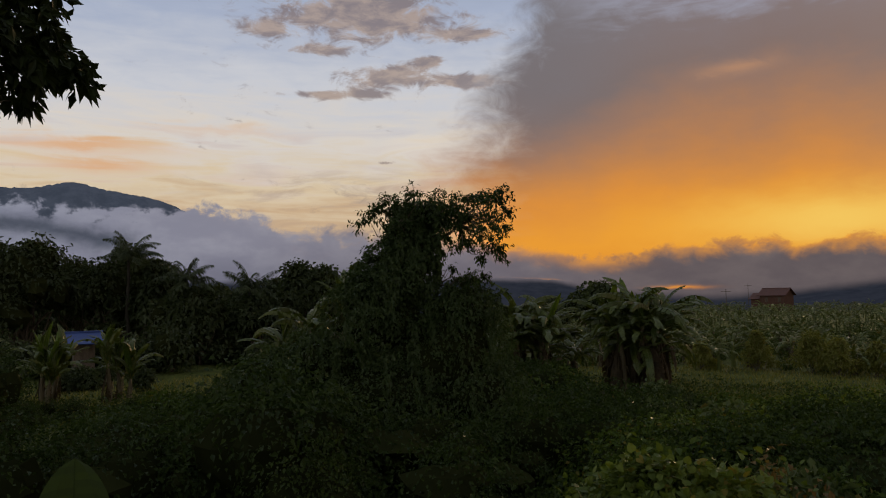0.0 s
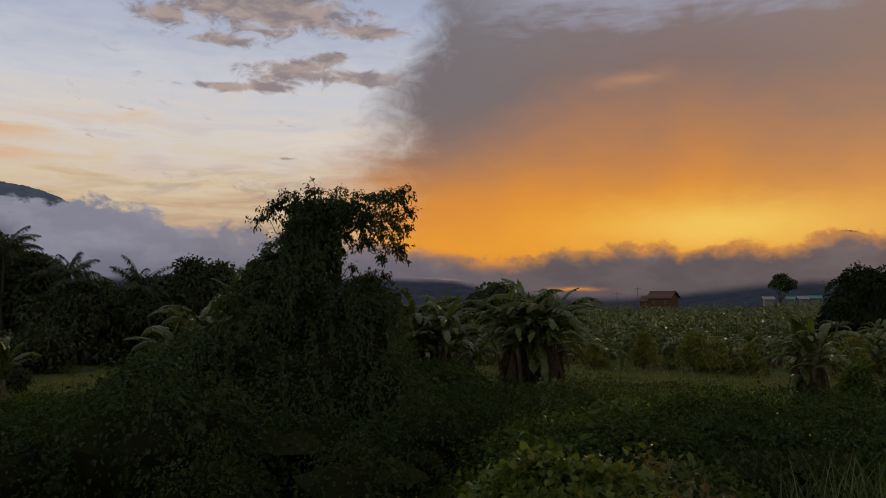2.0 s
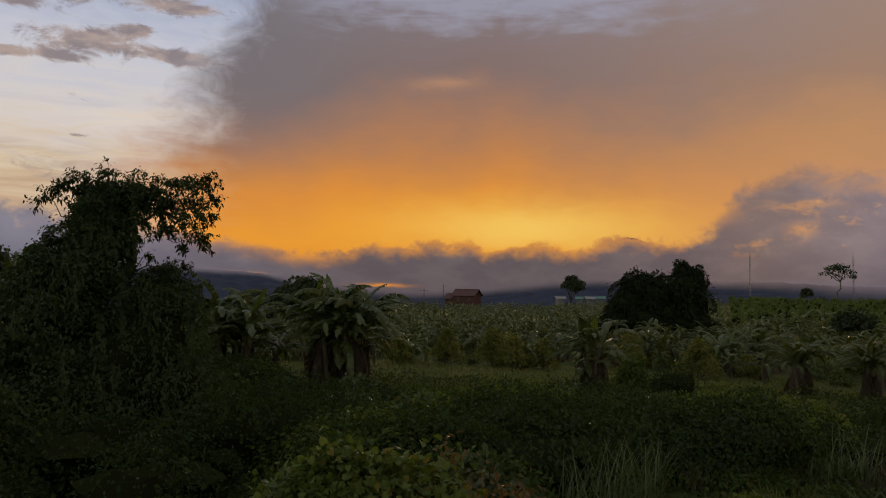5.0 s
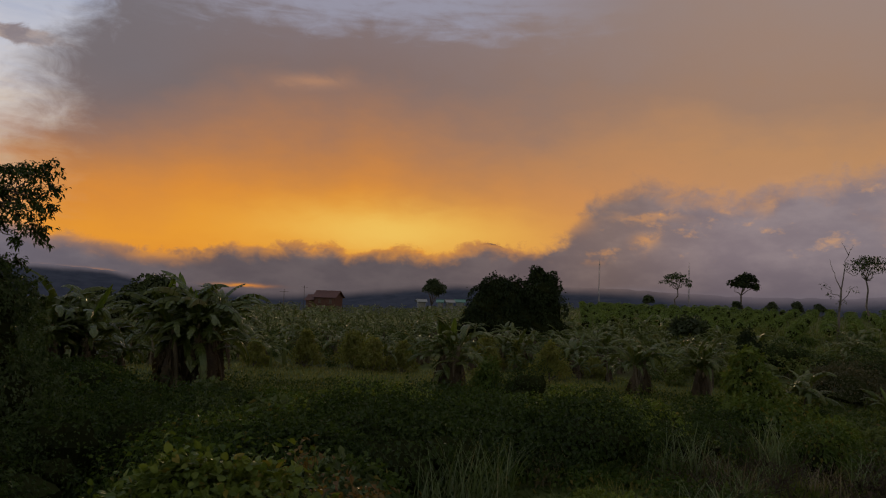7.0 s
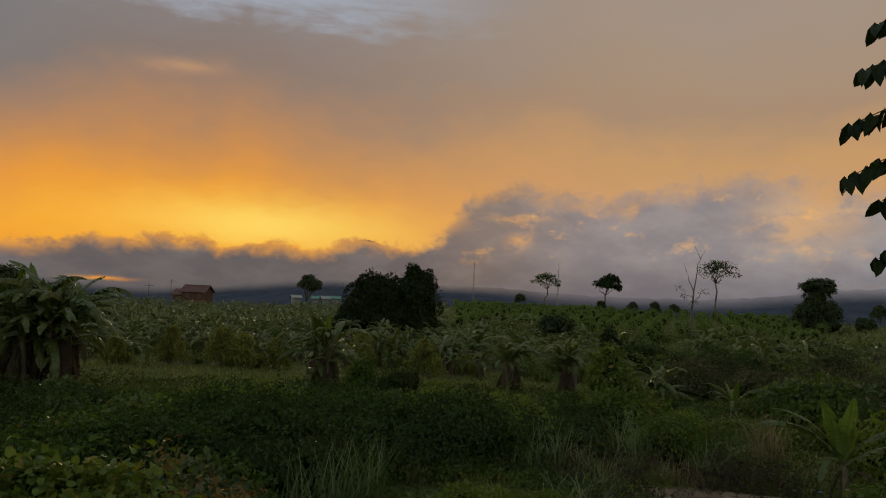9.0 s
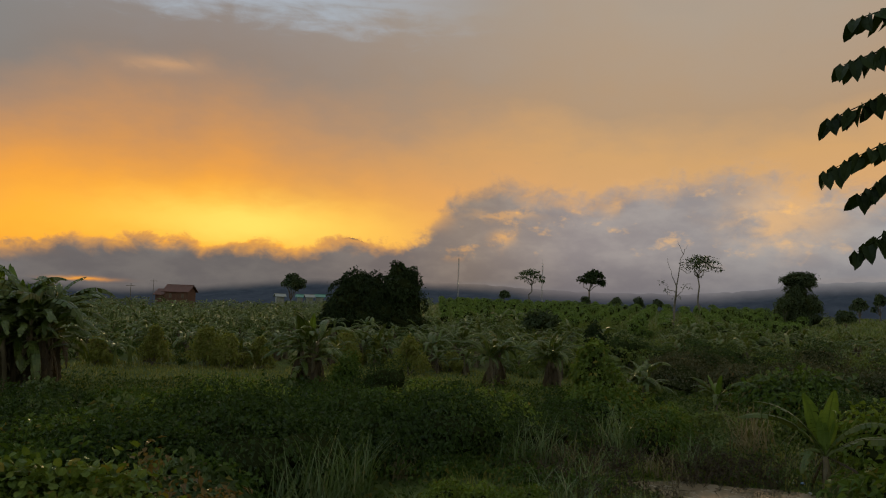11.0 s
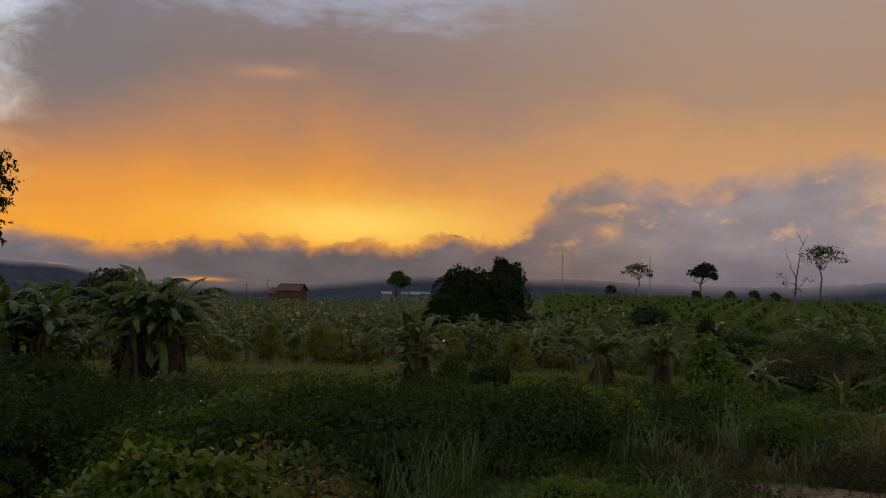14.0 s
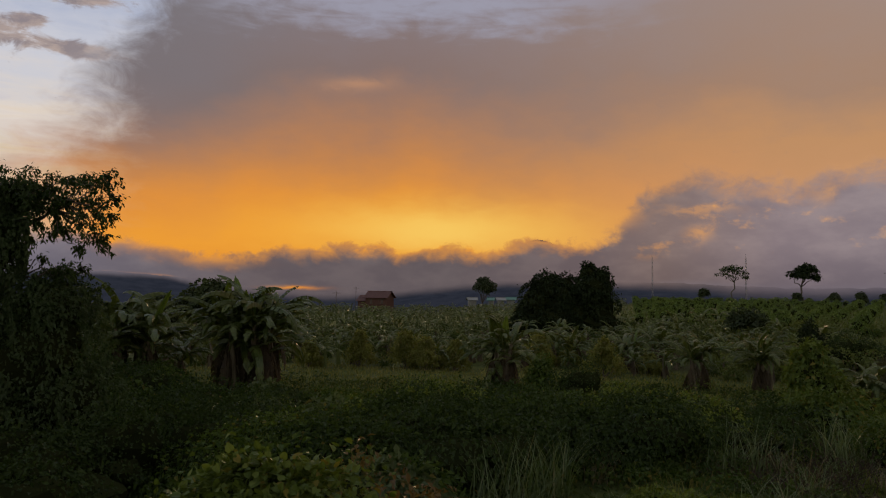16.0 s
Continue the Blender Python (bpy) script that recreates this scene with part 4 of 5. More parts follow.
# ---- banana clumps ----
def clumps():
    rng = np.random.default_rng(21)
    for az, d, n, high, spread, reach, young in ((14.2, 27.6, 13, 2.7, 1.0, 1.1, 5), (6.0, 28.9, 11, 2.6, 1.0, 1.05, 2), (33.7, 28, 4, 1.9, 0.4, 0.95, 1), (48.1, 31.3, 4, 1.5, 0.5, 0.75, 0),
                                                 (52.6, 32.0, 4, 1.5, 0.6, 0.75, 0), (45.5, 40, 2, 1.3, 0.5, 0.8, 0), (10.5, 31, 2, 1.4, 0.5, 0.8, 0), (2.5, 33, 3, 1.8, 0.7, 0.9, 0), (58.6, 29, 2, 0.8, 0.5, 0.7, 0), (38.6, 39, 3, 1.3, 0.8, 0.8, 0), (43.6, 38.5, 2, 1.2, 0.5, 0.75, 1)):
        for i in range(n):
            a = rng.uniform(0, 6.28)
            p = spot(az, d) + Vector((math.cos(a), math.sin(a), 0)) * spread * math.sqrt(rng.random())
            p.z = float(height(p.x, p.y))
            banana_plant(rng, Matrix.Translation(p), high * rng.uniform(0.75, 1.0), "tall banana plant in a clump with dry hanging leaves", "banana clumps", reach * rng.uniform(0.8, 1.1), 13, int(i < young), 22, 10 if high > 2 else 0)
    banana_plant(rng, place(64.5, 27.2), 0.5, "young banana plant with one bright upright leaf", "bananas in the scrub", 0.72, 8, 2, 2, 6)


clumps()


# ---- the plantation ----
def plantation():
    rng = np.random.default_rng(33)
    protos = []
    for i in range(7):
        top = thing("banana_plant", "banana plant in the plantation", "banana plant", "plantation bananas", at=place(9 + i * 4.5, 38.5 + (i % 3), 0))
        g = whole_banana(rng, rng.uniform(0.8, 1.4), 8, 13)
        part("leaves", g, BANANA, top)
        old = Geo()
        for j in range(5):  # dry leaves round the stem
            v, f = banana_leaf(rng, rng.uniform(0.5, 0.95), 0.22, 5, -60, 28, 0.8).arrays()
            a = rng.uniform(0, 6.28)
            old.add(np.stack([v[:, 0] * math.cos(a) - v[:, 1] * math.sin(a), v[:, 0] * math.sin(a) + v[:, 1] * math.cos(a), np.maximum(v[:, 2] + rng.uniform(0.6, 1.0), 0.03)], -1), f)
        part("dry_leaves", old, DRY, top, "dry brown leaves hanging round the stem")
        st, _ = banana_stem(rng, 1.0, 0.10)
        part("stem", st, STEM, top, "", True)
        protos.append(top)
    far = Geo()
    shapes = [whole_banana(rng, rng.uniform(0.9, 1.45), 4, 6).arrays() for i in range(12)]
    near = 0
    for d in np.arange(36.7, 160, 2.3):
        for az in np.arange(1.5, 77, math.degrees(2.2 / d)):
            a, r = az + rng.normal() * 0.9 * 57 / d * 0.6, d + rng.normal() * 0.7
            if (34.0 < a < 43.6 and 56 < r < 68) or (a > 43 and r > 72) or (a > 52 and (r > 74 if a > 60 else r > 56)) or (a > 56 and r < 47) or rng.random() < 0.1 or (22 < a < 26 and r > 140):
                continue
            if r < 62 and near < 240 and rng.random() < 0.8:
                copy_thing(protos[rng.integers(7)], place(a, r, rng.uniform(0, 360), rng.uniform(0.55, 1.1)))
                near += 1
            else:
                v, f = shapes[rng.integers(12)]
                t, k, p = rng.uniform(0, 6.28), rng.uniform(0.55, 1.15) * (0.8 if r > 105 else 1.0), spot(a, r)
                c, s_ = math.cos(t) * k, math.sin(t) * k
                far.add(np.stack([v[:, 0] * c - v[:, 1] * s_, v[:, 0] * s_ + v[:, 1] * c, v[:, 2] * k], -1) + np.array(p), f)
    weeds = Geo()
    for i in range(420):
        p, h = spot(rng.uniform(4, 56), math.sqrt(rng.uniform(37.5 ** 2, 80 ** 2))), rng.uniform(0.35, 0.8)
        foliage(weeds, rng, np.array(p) + (0, 0, h * 0.4), (h * 0.9, h * 0.9, h * 0.6), 150, 0.16, 0.08, small=True)
    tagged(new("plantation_weeds", weeds.mesh("plantation_weeds", TANGLE)), "tall weeds growing between the banana plants", "weeds", kind="stuff")
    tagged(new("banana_plantation", far.mesh("banana_plantation", BANANA)), "wide plantation of banana plants reaching to the horizon", "plantation", kind="stuff")


plantation()


# ---- the young orchard on the rise ----
def orchard():
    rng = np.random.default_rng(44)
    protos = []
    for i in range(5):
        top = thing("orchard_tree", "small round orchard tree planted in a row", "tree", "orchard trees", at=place(46 + i * 5, 80))
        g, core, st = Geo(), Geo(), Geo()
        foliage(g, rng, (0, 0, 0.9), (0.82, 0.82, 0.85), 340, 0.23, 0.13, clumps=14, small=True)
        lump(rng, core, (0, 0, 0.85), (0.52, 0.52, 0.55), 0.15, 6, 9)
        tube(st, [(0, 0, -0.1), (0, 0, 0.8)], [0.06, 0.04], 5)
        part("crown", g, ORCHARD, top), part("inner_crown", core, SHADE, top), part("trunk", st, BARK, top)
        protos.append(top)
    made = 0
    x0, y0 = spot(58, 112).xy
    for i in range(-22, 23):
        for j in range(-14, 15):
            x, y = x0 + i * 3.7 * 0.94 + j * 4.2 * 0.34 + rng.normal() * 0.2, y0 - i * 3.7 * 0.34 + j * 4.2 * 0.94 + rng.normal() * 0.2
            r, az = math.hypot(x, y), math.degrees(math.atan2(x, y))
            if not (43.5 < az < 70 and 74 < r < 158) or rng.random() < 0.05 or made > 290:
                continue
            copy_thing(protos[rng.integers(5)], place(az, r, rng.uniform(0, 360), rng.uniform(0.68, 0.95)))
            made += 1
    grass, k = Geo(), 26000
    az, d = np.radians(rng.uniform(43, 84, k)), rng.uniform(62, 160, k)
    x, y = d * np.sin(az), d * np.cos(az)
    blades(grass, rng, np.stack([x, y, height(x, y)], -1), 0.42, 0.10, 0.9, 2)
    tagged(new("orchard_grass", grass.mesh("orchard_grass", SCRUB)), "rough light green grass between the orchard trees", "grass", kind="stuff")


orchard()


# ---- single trees ----
def single_trees():
    rng = np.random.default_rng(55)

    def tall(az, d, el):
        return level(el, d) - float(spot(az, d).z)

    fruit_tree(rng, [((-0.2, 0, 4.1), (1.5, 1.5, 1.3)), ((1.2, 0.2, 4.0), (1.1, 1.2, 1.2)), ((1.8, -0.2, 2.2), (1.3, 1.3, 1.8)), ((-1.0, 0, 3.0), (1.5, 1.6, 1.5)), ((0.9, 0, 3.2), (1.4, 1.6, 1.6)), ((-1.6, 0, 1.5), (1.6, 1.6, 1.5)), ((0.6, -0.3, 1.5), (1.9, 1.6, 1.5)), ((-2.6, 0, 0.8), (1.1, 1.2, 0.9))],
               place(37.5, 62, -37.5), "dense dark fruit tree leafy down to the ground")
    fruit_tree(rng, [((-0.35, 0, 5.2), (0.75, 0.9, 1.0)), ((0.8, 0, 4.7), (0.85, 0.9, 1.0)), ((0.1, 0, 3.8), (1.75, 1.7, 1.5)), ((0.2, 0, 2.4), (2.1, 1.8, 1.7)), ((0.3, 0, 1.1), (2.3, 1.9, 1.2))],
               place(40.7, 62.5, -40.7), "dense dark fruit tree with twin tops")
    broad_tree(rng, tall(32.4, 160, 1.4), 2.6, FAR_LEAF, "round leafy tree beside the sheds", 1800, (0.42, 0.24), 0.25, 9, at=place(32.4, 160))
    broad_tree(rng, tall(50.6, 170, 2.35), 3.6, FAR_LEAF, "thin tree with a flat open crown", 650, (0.45, 0.25), 0.62, 8, at=place(50.7, 170), flat=0.3, core=False, trunk_r=0.15, bark=PALE_BARK)
    broad_tree(rng, tall(55.4, 165, 2.4), 3.0, DARK_LEAF, "lone tree with a dark rounded crown", 1300, (0.5, 0.3), 0.5, 7, at=place(55.4, 165), flat=0.6)
    broad_tree(rng, tall(63.2, 130, 3.75), 3.9, FAR_LEAF, "tall thin tree with a spreading umbrella crown", 900, (0.34, 0.18), 0.62, 13, at=place(63.2, 130), flat=0.26, core=False, trunk_r=0.13, bark=PALE_BARK)
    h = tall(69.6, 110, 2.55)
    fruit_tree(rng, [((0.3, 0, h * 0.9), (2.1, 1.8, h * 0.10)), ((-0.9, 0.2, h * 0.82), (1.3, 1.3, h * 0.11)), ((1.3, 0, h * 0.8), (1.1, 1.2, h * 0.09)), ((0, 0, h * 0.6), (1.7, 1.6, h * 0.2)), ((0.2, 0, h * 0.36), (2.3, 2.0, h * 0.2)), ((0.6, 0, h * 0.14), (3.3, 2.6, h * 0.16))],
               place(69.6, 110, -69.6), "tiered leafy tree hung with creepers", FAR_LEAF, "")
    for az, d, el, r in ((48.7, 150, 0.6, 1.1), (54.9, 160, 0.35, 1.0), (57.2, 170, 0.45, 1.2), (58.8, 165, 0.4, 1.4), (60.2, 160, 0.3, 1.2), (68.9, 109, 0.8, 1.8), (70.5, 109, 0.9, 1.9), (72.6, 105, -0.1, 1.3),
                         (73.4, 130, 0.9, 1.2), (74.6, 140, 1.2, 1.2), (77, 120, 1.2, 2), (51.5, 60, -1.0, 1.4), (12.0, 44, 0.9, 1.5), (10.9, 46, 0.6, 1.5), (8.0, 60, -0.5, 2.0), (77.5, 70, 0.0, 2.2)):
        broad_tree(rng, max(1.2, tall(az, d, el)), r, FAR_LEAF, "low leafy tree at the field's edge", 1100, (0.30, 0.17), 0.2, 7, at=place(az, d), flat=0.9)
    # a bare dead tree with forked branches and a little green low down
    d = 75
    top = thing("dead_tree", "bare dead tree with crooked forked branches", "tree", at=place(61.4, d, -61.4))
    wood, g = Geo(), Geo()
    h = tall(61.4, d, 4.7)
    tube(wood, limb(rng, (-0.2, 0, -0.2), (0.15, 0, h * 0.52), 0.06, 8), np.linspace(0.13, 0.08, 8), 7)
    fork = np.array([0.15, 0, h * 0.52])
    for a, b, r0 in ((fork, (0.75, 0.1, h * 0.86), 0.10), ((0.75, 0.1, h * 0.86), (0.2, 0, h * 0.99), 0.05), ((0.75, 0.1, h * 0.86), (1.1, 0.2, h * 0.96), 0.045), (fork, (-0.55, 0, h * 0.72), 0.08),
                     ((-0.55, 0, h * 0.72), (-0.75, 0, h * 0.82), 0.04), ((0.5, 0, h * 0.7), (1.4, 0.3, h * 0.66), 0.05), ((0.1, 0, h * 0.45), (-1.2, 0, h * 0.55), 0.06), ((0.1, 0, h * 0.4), (1.2, 0, h * 0.56), 0.06)):
        tube(wood, limb(rng, a, b, 0.10, 7), np.linspace(r0 * 0.7, r0 * 0.22, 7), 5)
    for c in ((-1.2, 0, h * 0.55), (-0.7, 0, h * 0.46), (1.1, 0, h * 0.52), (0.3, 0, h * 0.4), (-0.2, 0, h * 0.3)):
        foliage(g, rng, c, (0.5, 0.4, 0.4), 34, 0.15, 0.08, inner=0.2)
    part("trunk", wood, PALE_BARK, top, "grey barkless wood", True)
    part("crown", g, FAR_LEAF, top, "few remaining leafy twigs")


single_trees()


# ---- middle ground: shrubs, scrub and vines ----
def middle():
    rng = np.random.default_rng(66)
    for az, d, h, r in ((41.7, 32.5, 1.75, 0.8), (27.6, 35.5, 1.8, 0.8), (25.6, 36, 1.9, 0.9), (22.8, 35.5, 1.7, 0.85), (30.0, 36.5, 1.7, 0.8), (36.8, 37, 2.0, 0.9), (18.6, 36, 1.6, 0.8), (35.9, 32.5, 0.9, 0.5), (39.6, 37, 1.5, 0.7), (45.2, 36, 1.1, 0.7)):
        cone_shrub(rng, r * rng.uniform(0.9, 1.5), h * rng.uniform(0.7, 1.1), OLIVE, "olive-green leafy shrub on the grass", "olive shrubs", place(az + rng.normal() * 0.4, d + rng.uniform(0, 2.5)))
    top = thing("vine_column", "column of bright green vines over a dead stump", "shrub", "vine columns", at=place(55.7, 24, -55.7))
    g, core, st = Geo(), Geo(), Geo()
    for c, r, k in (((0, 0, 2.1), (0.42, 0.45, 0.45), 420), ((-0.1, 0, 1.5), (0.62, 0.6, 0.7), 800), ((0.2, 0, 1.0), (0.85, 0.8, 0.75), 900), ((0.1, -0.2, 0.4), (1.1, 0.9, 0.5), 800), ((1.2, -0.3, 0.5), (0.9, 0.8, 0.55), 700), ((2.0, -0.5, 0.3), (0.8, 0.7, 0.4), 500)):
        foliage(g, rng, c, r, k, 0.15, 0.09, clumps=22, small=True)
        lump(rng, core, c, [v * 0.55 for v in r], 0.12, 7, 10)
    tube(st, limb(rng, (0, 0, -0.2), (0, 0, 2.1), 0.06, 6), np.linspace(0.12, 0.07, 6), 7)
    part("vines", g, VINE, top), part("inner_foliage", core, SHADE, top, "dark core, the vines' inner shade put into its colour"), part("stump", st, BARK, top)
    shrub(rng, 1.6, 1.4, VINE, "spreading vines at the foot of a column", 2600, (0.15, 0.085), 6, "vine columns", at=place(56.6, 22.5))
    shrub(rng, 0.55, 1.9, THICKET, "narrow column of vines", 1600, (0.14, 0.08), 5, "vine columns", "vine_column", place(36.9, 26))
    shrub(rng, 0.9, 2.9, DARK_LEAF, "dark cone-shaped bush in the scrub", 1500, (0.2, 0.11), 5, "cone bushes", at=place(55.8, 46))
    kinds = {}
    for key, mat, txt, leaf, r, h in (("a", THICKET, "dense green undergrowth shrub", (0.14, 0.082), 1.3, 1.3), ("b", SHADE_TINTED_LEAF, "tangled shrub under creepers, shade tinted into its green", (0.064, 0.041), 1.5, 1.4), ("c", LIME, "yellow-green leafy shrub among darker weeds", (0.12, 0.07), 1.1, 1.2),
                                      ("d", GREYISH, "grey-green broad-leaved weed clump", (0.17, 0.11), 1.0, 1.1), ("e", THICKET, "low creeping vine mound", (0.12, 0.09), 1.7, 0.9), ("f", SHADE_TINTED_LEAF, "tall bush hung with creepers, shade tinted into its leaves", (0.068, 0.043), 1.2, 1.9)):
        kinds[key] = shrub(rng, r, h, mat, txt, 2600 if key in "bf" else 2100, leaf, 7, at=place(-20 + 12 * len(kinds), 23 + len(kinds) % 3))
    made = 0
    while made < 180:
        az, d = rng.uniform(-44, 84), math.sqrt(rng.uniform(10.5 ** 2, 28.5 ** 2))
        if 9 < az < 45:
            d = 11.5 + (d - 10.5) * 0.72
        if (59.5 < az < 77 and 11 < d < 18.6) or (27 < az < 44 and d < 12.5 + 4 * rng.random()) or (44 <= az < 70 and d < 19 + 3 * rng.random()) or (59 < az < 71 and d < 25.5):
            continue
        k = rng.uniform(0.55, 1.15) * (1.45 if az < -3 else 1.25)
        # on the left, shrubs whose leaf colour holds the shade there
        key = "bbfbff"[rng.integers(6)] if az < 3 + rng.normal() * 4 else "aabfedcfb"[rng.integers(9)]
        if (9 < az < 62 or -30 < az < -17) and d > 12:  # low enough to leave the grass in sight
            k = min(k, (EYE - d * math.tan(radians(rng.uniform(6.9, 9.3) if az > 0 else 6.4))) / {"a": 1.3, "b": 1.4, "c": 1.2, "d": 1.1, "e": 0.9, "f": 1.9}[key])
        if k < 0.2:
            continue
        copy_thing(kinds[key], place(az, d, rng.uniform(0, 360), k))
        made += 1
    low, twigs = {"dark": Geo(), "green": Geo(), "lime": Geo()}, Geo()
    for i in range(150):  # low tangled growth up to the grass
        az, d = rng.uniform(9, 61), rng.uniform(12.8, 28.2)
        h = min(1.6, (EYE - d * math.tan(radians(rng.uniform(6.9, 8.2)))) * rng.choice([0.5, 0.8, 1.0, 1.35]))
        if (abs(az - 15) > 3.2 or d < 24) and not (31 < az < 41 and d < 14.6) and (az < 46 or d > 18):
            g, c, r = low[("dark", "dark", "dark", "dark", "green", "green", "lime")[rng.integers(7)]], np.array(spot(az, d)) + (0, 0, h * 0.42), h * rng.uniform(0.7, 1.3)
            foliage(g, rng, c, (r, r, h * 0.55), int(380 + 620 * h * h), 0.095, 0.06, clumps=18, small=True)
            # solid dark cores stand in for the shade inside the tangle
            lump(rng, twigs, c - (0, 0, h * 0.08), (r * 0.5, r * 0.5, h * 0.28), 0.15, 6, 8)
    for i in range(62):  # creepers on the open ground
        az, d, h = rng.uniform(43, 66), rng.uniform(14.5, 21), rng.uniform(0.2, 0.45)
        p = spot(az, d)
        if from_pond(p.x, p.y) > 1.25 + 0.4 * (az > 60 and d < POND_D) and not (58 < az < 66 and 15 < d < 20.5):
            foliage(low["green"], rng, np.array(p) + (0, 0, h * 0.4), (h * 1.7, h * 1.7, h * 0.6), 300, 0.09, 0.065, inner=0.3, small=True)
    # the dark share of the tangle has its shade in the leaf colour
    tagged(new("low_thicket", low["dark"].mesh("low_thicket", SHADE_TINTED_LEAF)), "low tangle of creepers before the grass, shade tinted into its leaves", "thicket", kind="stuff")
    tagged(new("low_twigs", twigs.mesh("low_twigs", SHADE)), "dark cores with the tangle's inner shade in their colour", "twigs", kind="stuff")
    tagged(new("low_weeds", low["lime"].mesh("low_weeds", LIME)), "low yellow-green weeds among the creepers", "weeds", kind="stuff")
    tagged(new("low_creepers", low["green"].mesh("low_creepers", THICKET)), "low green mounds of creepers and weeds", "creepers", kind="stuff")
    thorn = shrub(rng, 1.9, 1.7, BRAMBLE, "dense low thicket of brown-green brambles", 2600, (0.13, 0.07), 8, "bramble thickets", at=place(61.5, 33))
    for i in range(26):
        copy_thing(thorn if i % 3 else kinds["f"], place(rng.uniform(58.5, 80), rng.uniform(29.5, 44), rng.uniform(0, 360), rng.uniform(0.55, 1.15)))
    for az, d, k in ((45.0, 12.4, 0.55), (47.2, 12.0, 0.6), (49.2, 12.2, 0.5), (51.2, 12.6, 0.5)):  # bright weeds below the bank
        copy_thing(kinds["c"], place(az, d, rng.uniform(0, 360), k))
    for i in range(30):  # rounded bushes beyond the pond
        az, d = rng.uniform(56, 84), rng.uniform(31, 72)
        copy_thing(kinds["bbdaf"[rng.integers(5)]], place(az, d, rng.uniform(0, 360), rng.uniform(0.6, 1.0) if d < 42 else rng.uniform(0.8, 1.5)))
    scrub = Geo()
    for i in range(80):
        p, h = spot(rng.uniform(48, 86), rng.uniform(36, 78)), rng.uniform(0.6, 1.4)
        if p.length < 38:
            h *= 0.6
        for j in range(3):
            c = np.array(p) + rng.normal(size=3) * (0.6, 0.6, 0.1) + (0, 0, h * 0.45)
            foliage(scrub, rng, c, (h * 0.8, h * 0.8, h * 0.55), 230, 0.17, 0.085, small=True)
            lump(rng, scrub, c - (0, 0, h * 0.15), (h * 0.38, h * 0.38, h * 0.28), 0.15, 6, 8)
    for i in range(260):  # weeds between the bushes
        p, h = spot(rng.uniform(46, 86), rng.uniform(22, 74)), rng.uniform(0.25, 0.6)
        foliage(scrub, rng, np.array(p) + (0, 0, h * 0.3), (h * 1.5, h * 1.5, h * 0.7), 130, 0.15, 0.07, inner=0.2, small=True)
    tagged(new("scrub", scrub.mesh("scrub", SCRUB)), "tangled brown-green scrub beyond the pond", "scrub", kind="stuff")
    carpet = Geo()
    k = 62000
    az, d = np.radians(rng.uniform(-46, 86, k)), np.sqrt(rng.uniform(8 ** 2, 31 ** 2, k))
    x, y = d * np.sin(az), d * np.cos(az)
    keep = (from_pond(x, y) > 0.9) & ~((az > radians(46)) & (az < radians(74)) & (d < 20) & (rng.random(k) < 0.2))
    x, y = x[keep], y[keep]
    z = height(x, y) + rng.uniform(0.0, 0.5, len(x)) * (0.5 + 0.5 * np.sin(x * 0.9 + np.sin(y)) * np.cos(y * 1.1))
    small_leaves(carpet, rng, np.stack([x, y, z], -1), rng.normal(size=(len(x), 3)) + (0, 0, 0.5), rng.uniform(0.08, 0.19, len(x)), rng.uniform(0.04, 0.09, len(x)), rng.normal(size=(len(x), 3)) + (0, 0, 1))
    tagged(new("undergrowth", carpet.mesh("undergrowth", TANGLE)), "tangled low weeds and creepers covering the ground", "undergrowth", kind="stuff")
    bank = Geo()
    for i in range(60):  # dead brown brush along the pond and track
        p, h = spot(rng.uniform(50, 73), rng.uniform(14.0, 18.5) if i % 2 else rng.uniform(17, 20.5)), rng.uniform(0.25, 0.6)
        if from_pond(p.x, p.y) > 1.15:
            for j in range(26):
                q = np.array(p) + rng.normal(size=3) * (0.5, 0.5, 0.0)
                tube(bank, limb(rng, q, q + rng.normal(size=3) * (0.35, 0.35, 0.1) + (0, 0, h), 0.25, 4), [0.008, 0.007, 0.005, 0.003], 3)
            foliage(bank, rng, np.array(p) + (0, 0, h * 0.3), (0.6, 0.6, h * 0.5), 70, 0.10, 0.05, small=True)
    tagged(new("dead_brush", bank.mesh("dead_brush", DRY)), "dead brown brush along the pond's edge", "brush", kind="stuff")
    turf = Geo()
    k = 22000
    az, d = np.radians(rng.uniform(-40, 60, k)), rng.uniform(28.5, 37.5, k)
    x, y = d * np.sin(az), d * np.cos(az)
    blades(turf, rng, np.stack([x, y, height(x, y)], -1), 0.17, 0.040, 0.9, 2)
    az, d = np.radians(rng.uniform(44, 80, 4200)), rng.uniform(12.5, 22, 4200)
    x, y = d * np.sin(az), d * np.cos(az)
    keep = from_pond(x, y) > 0.95
    blades(turf, rng, np.stack([x, y, height(x, y)], -1)[keep], 0.30, 0.022, 0.8, 2)
    lawn = Geo()
    az, d = np.radians(rng.uniform(57.5, 67, 9000)), rng.uniform(16.4, 21.5, 9000)
    x, y = d * np.sin(az), d * np.cos(az)
    keep = from_pond(x, y) > 1.1
    blades(lawn, rng, np.stack([x, y, height(x, y)], -1)[keep], 0.16, 0.02, 0.9, 2)
    tagged(new("short_grass", lawn.mesh("short_grass", LIME)), "patch of short bright green grass beside the pond", "grass", kind="stuff")
    tagged(new("grass_strip", turf.mesh("grass_strip", TURF)), "strip of yellow-green grass along the plantation", "grass", kind="stuff")


middle()


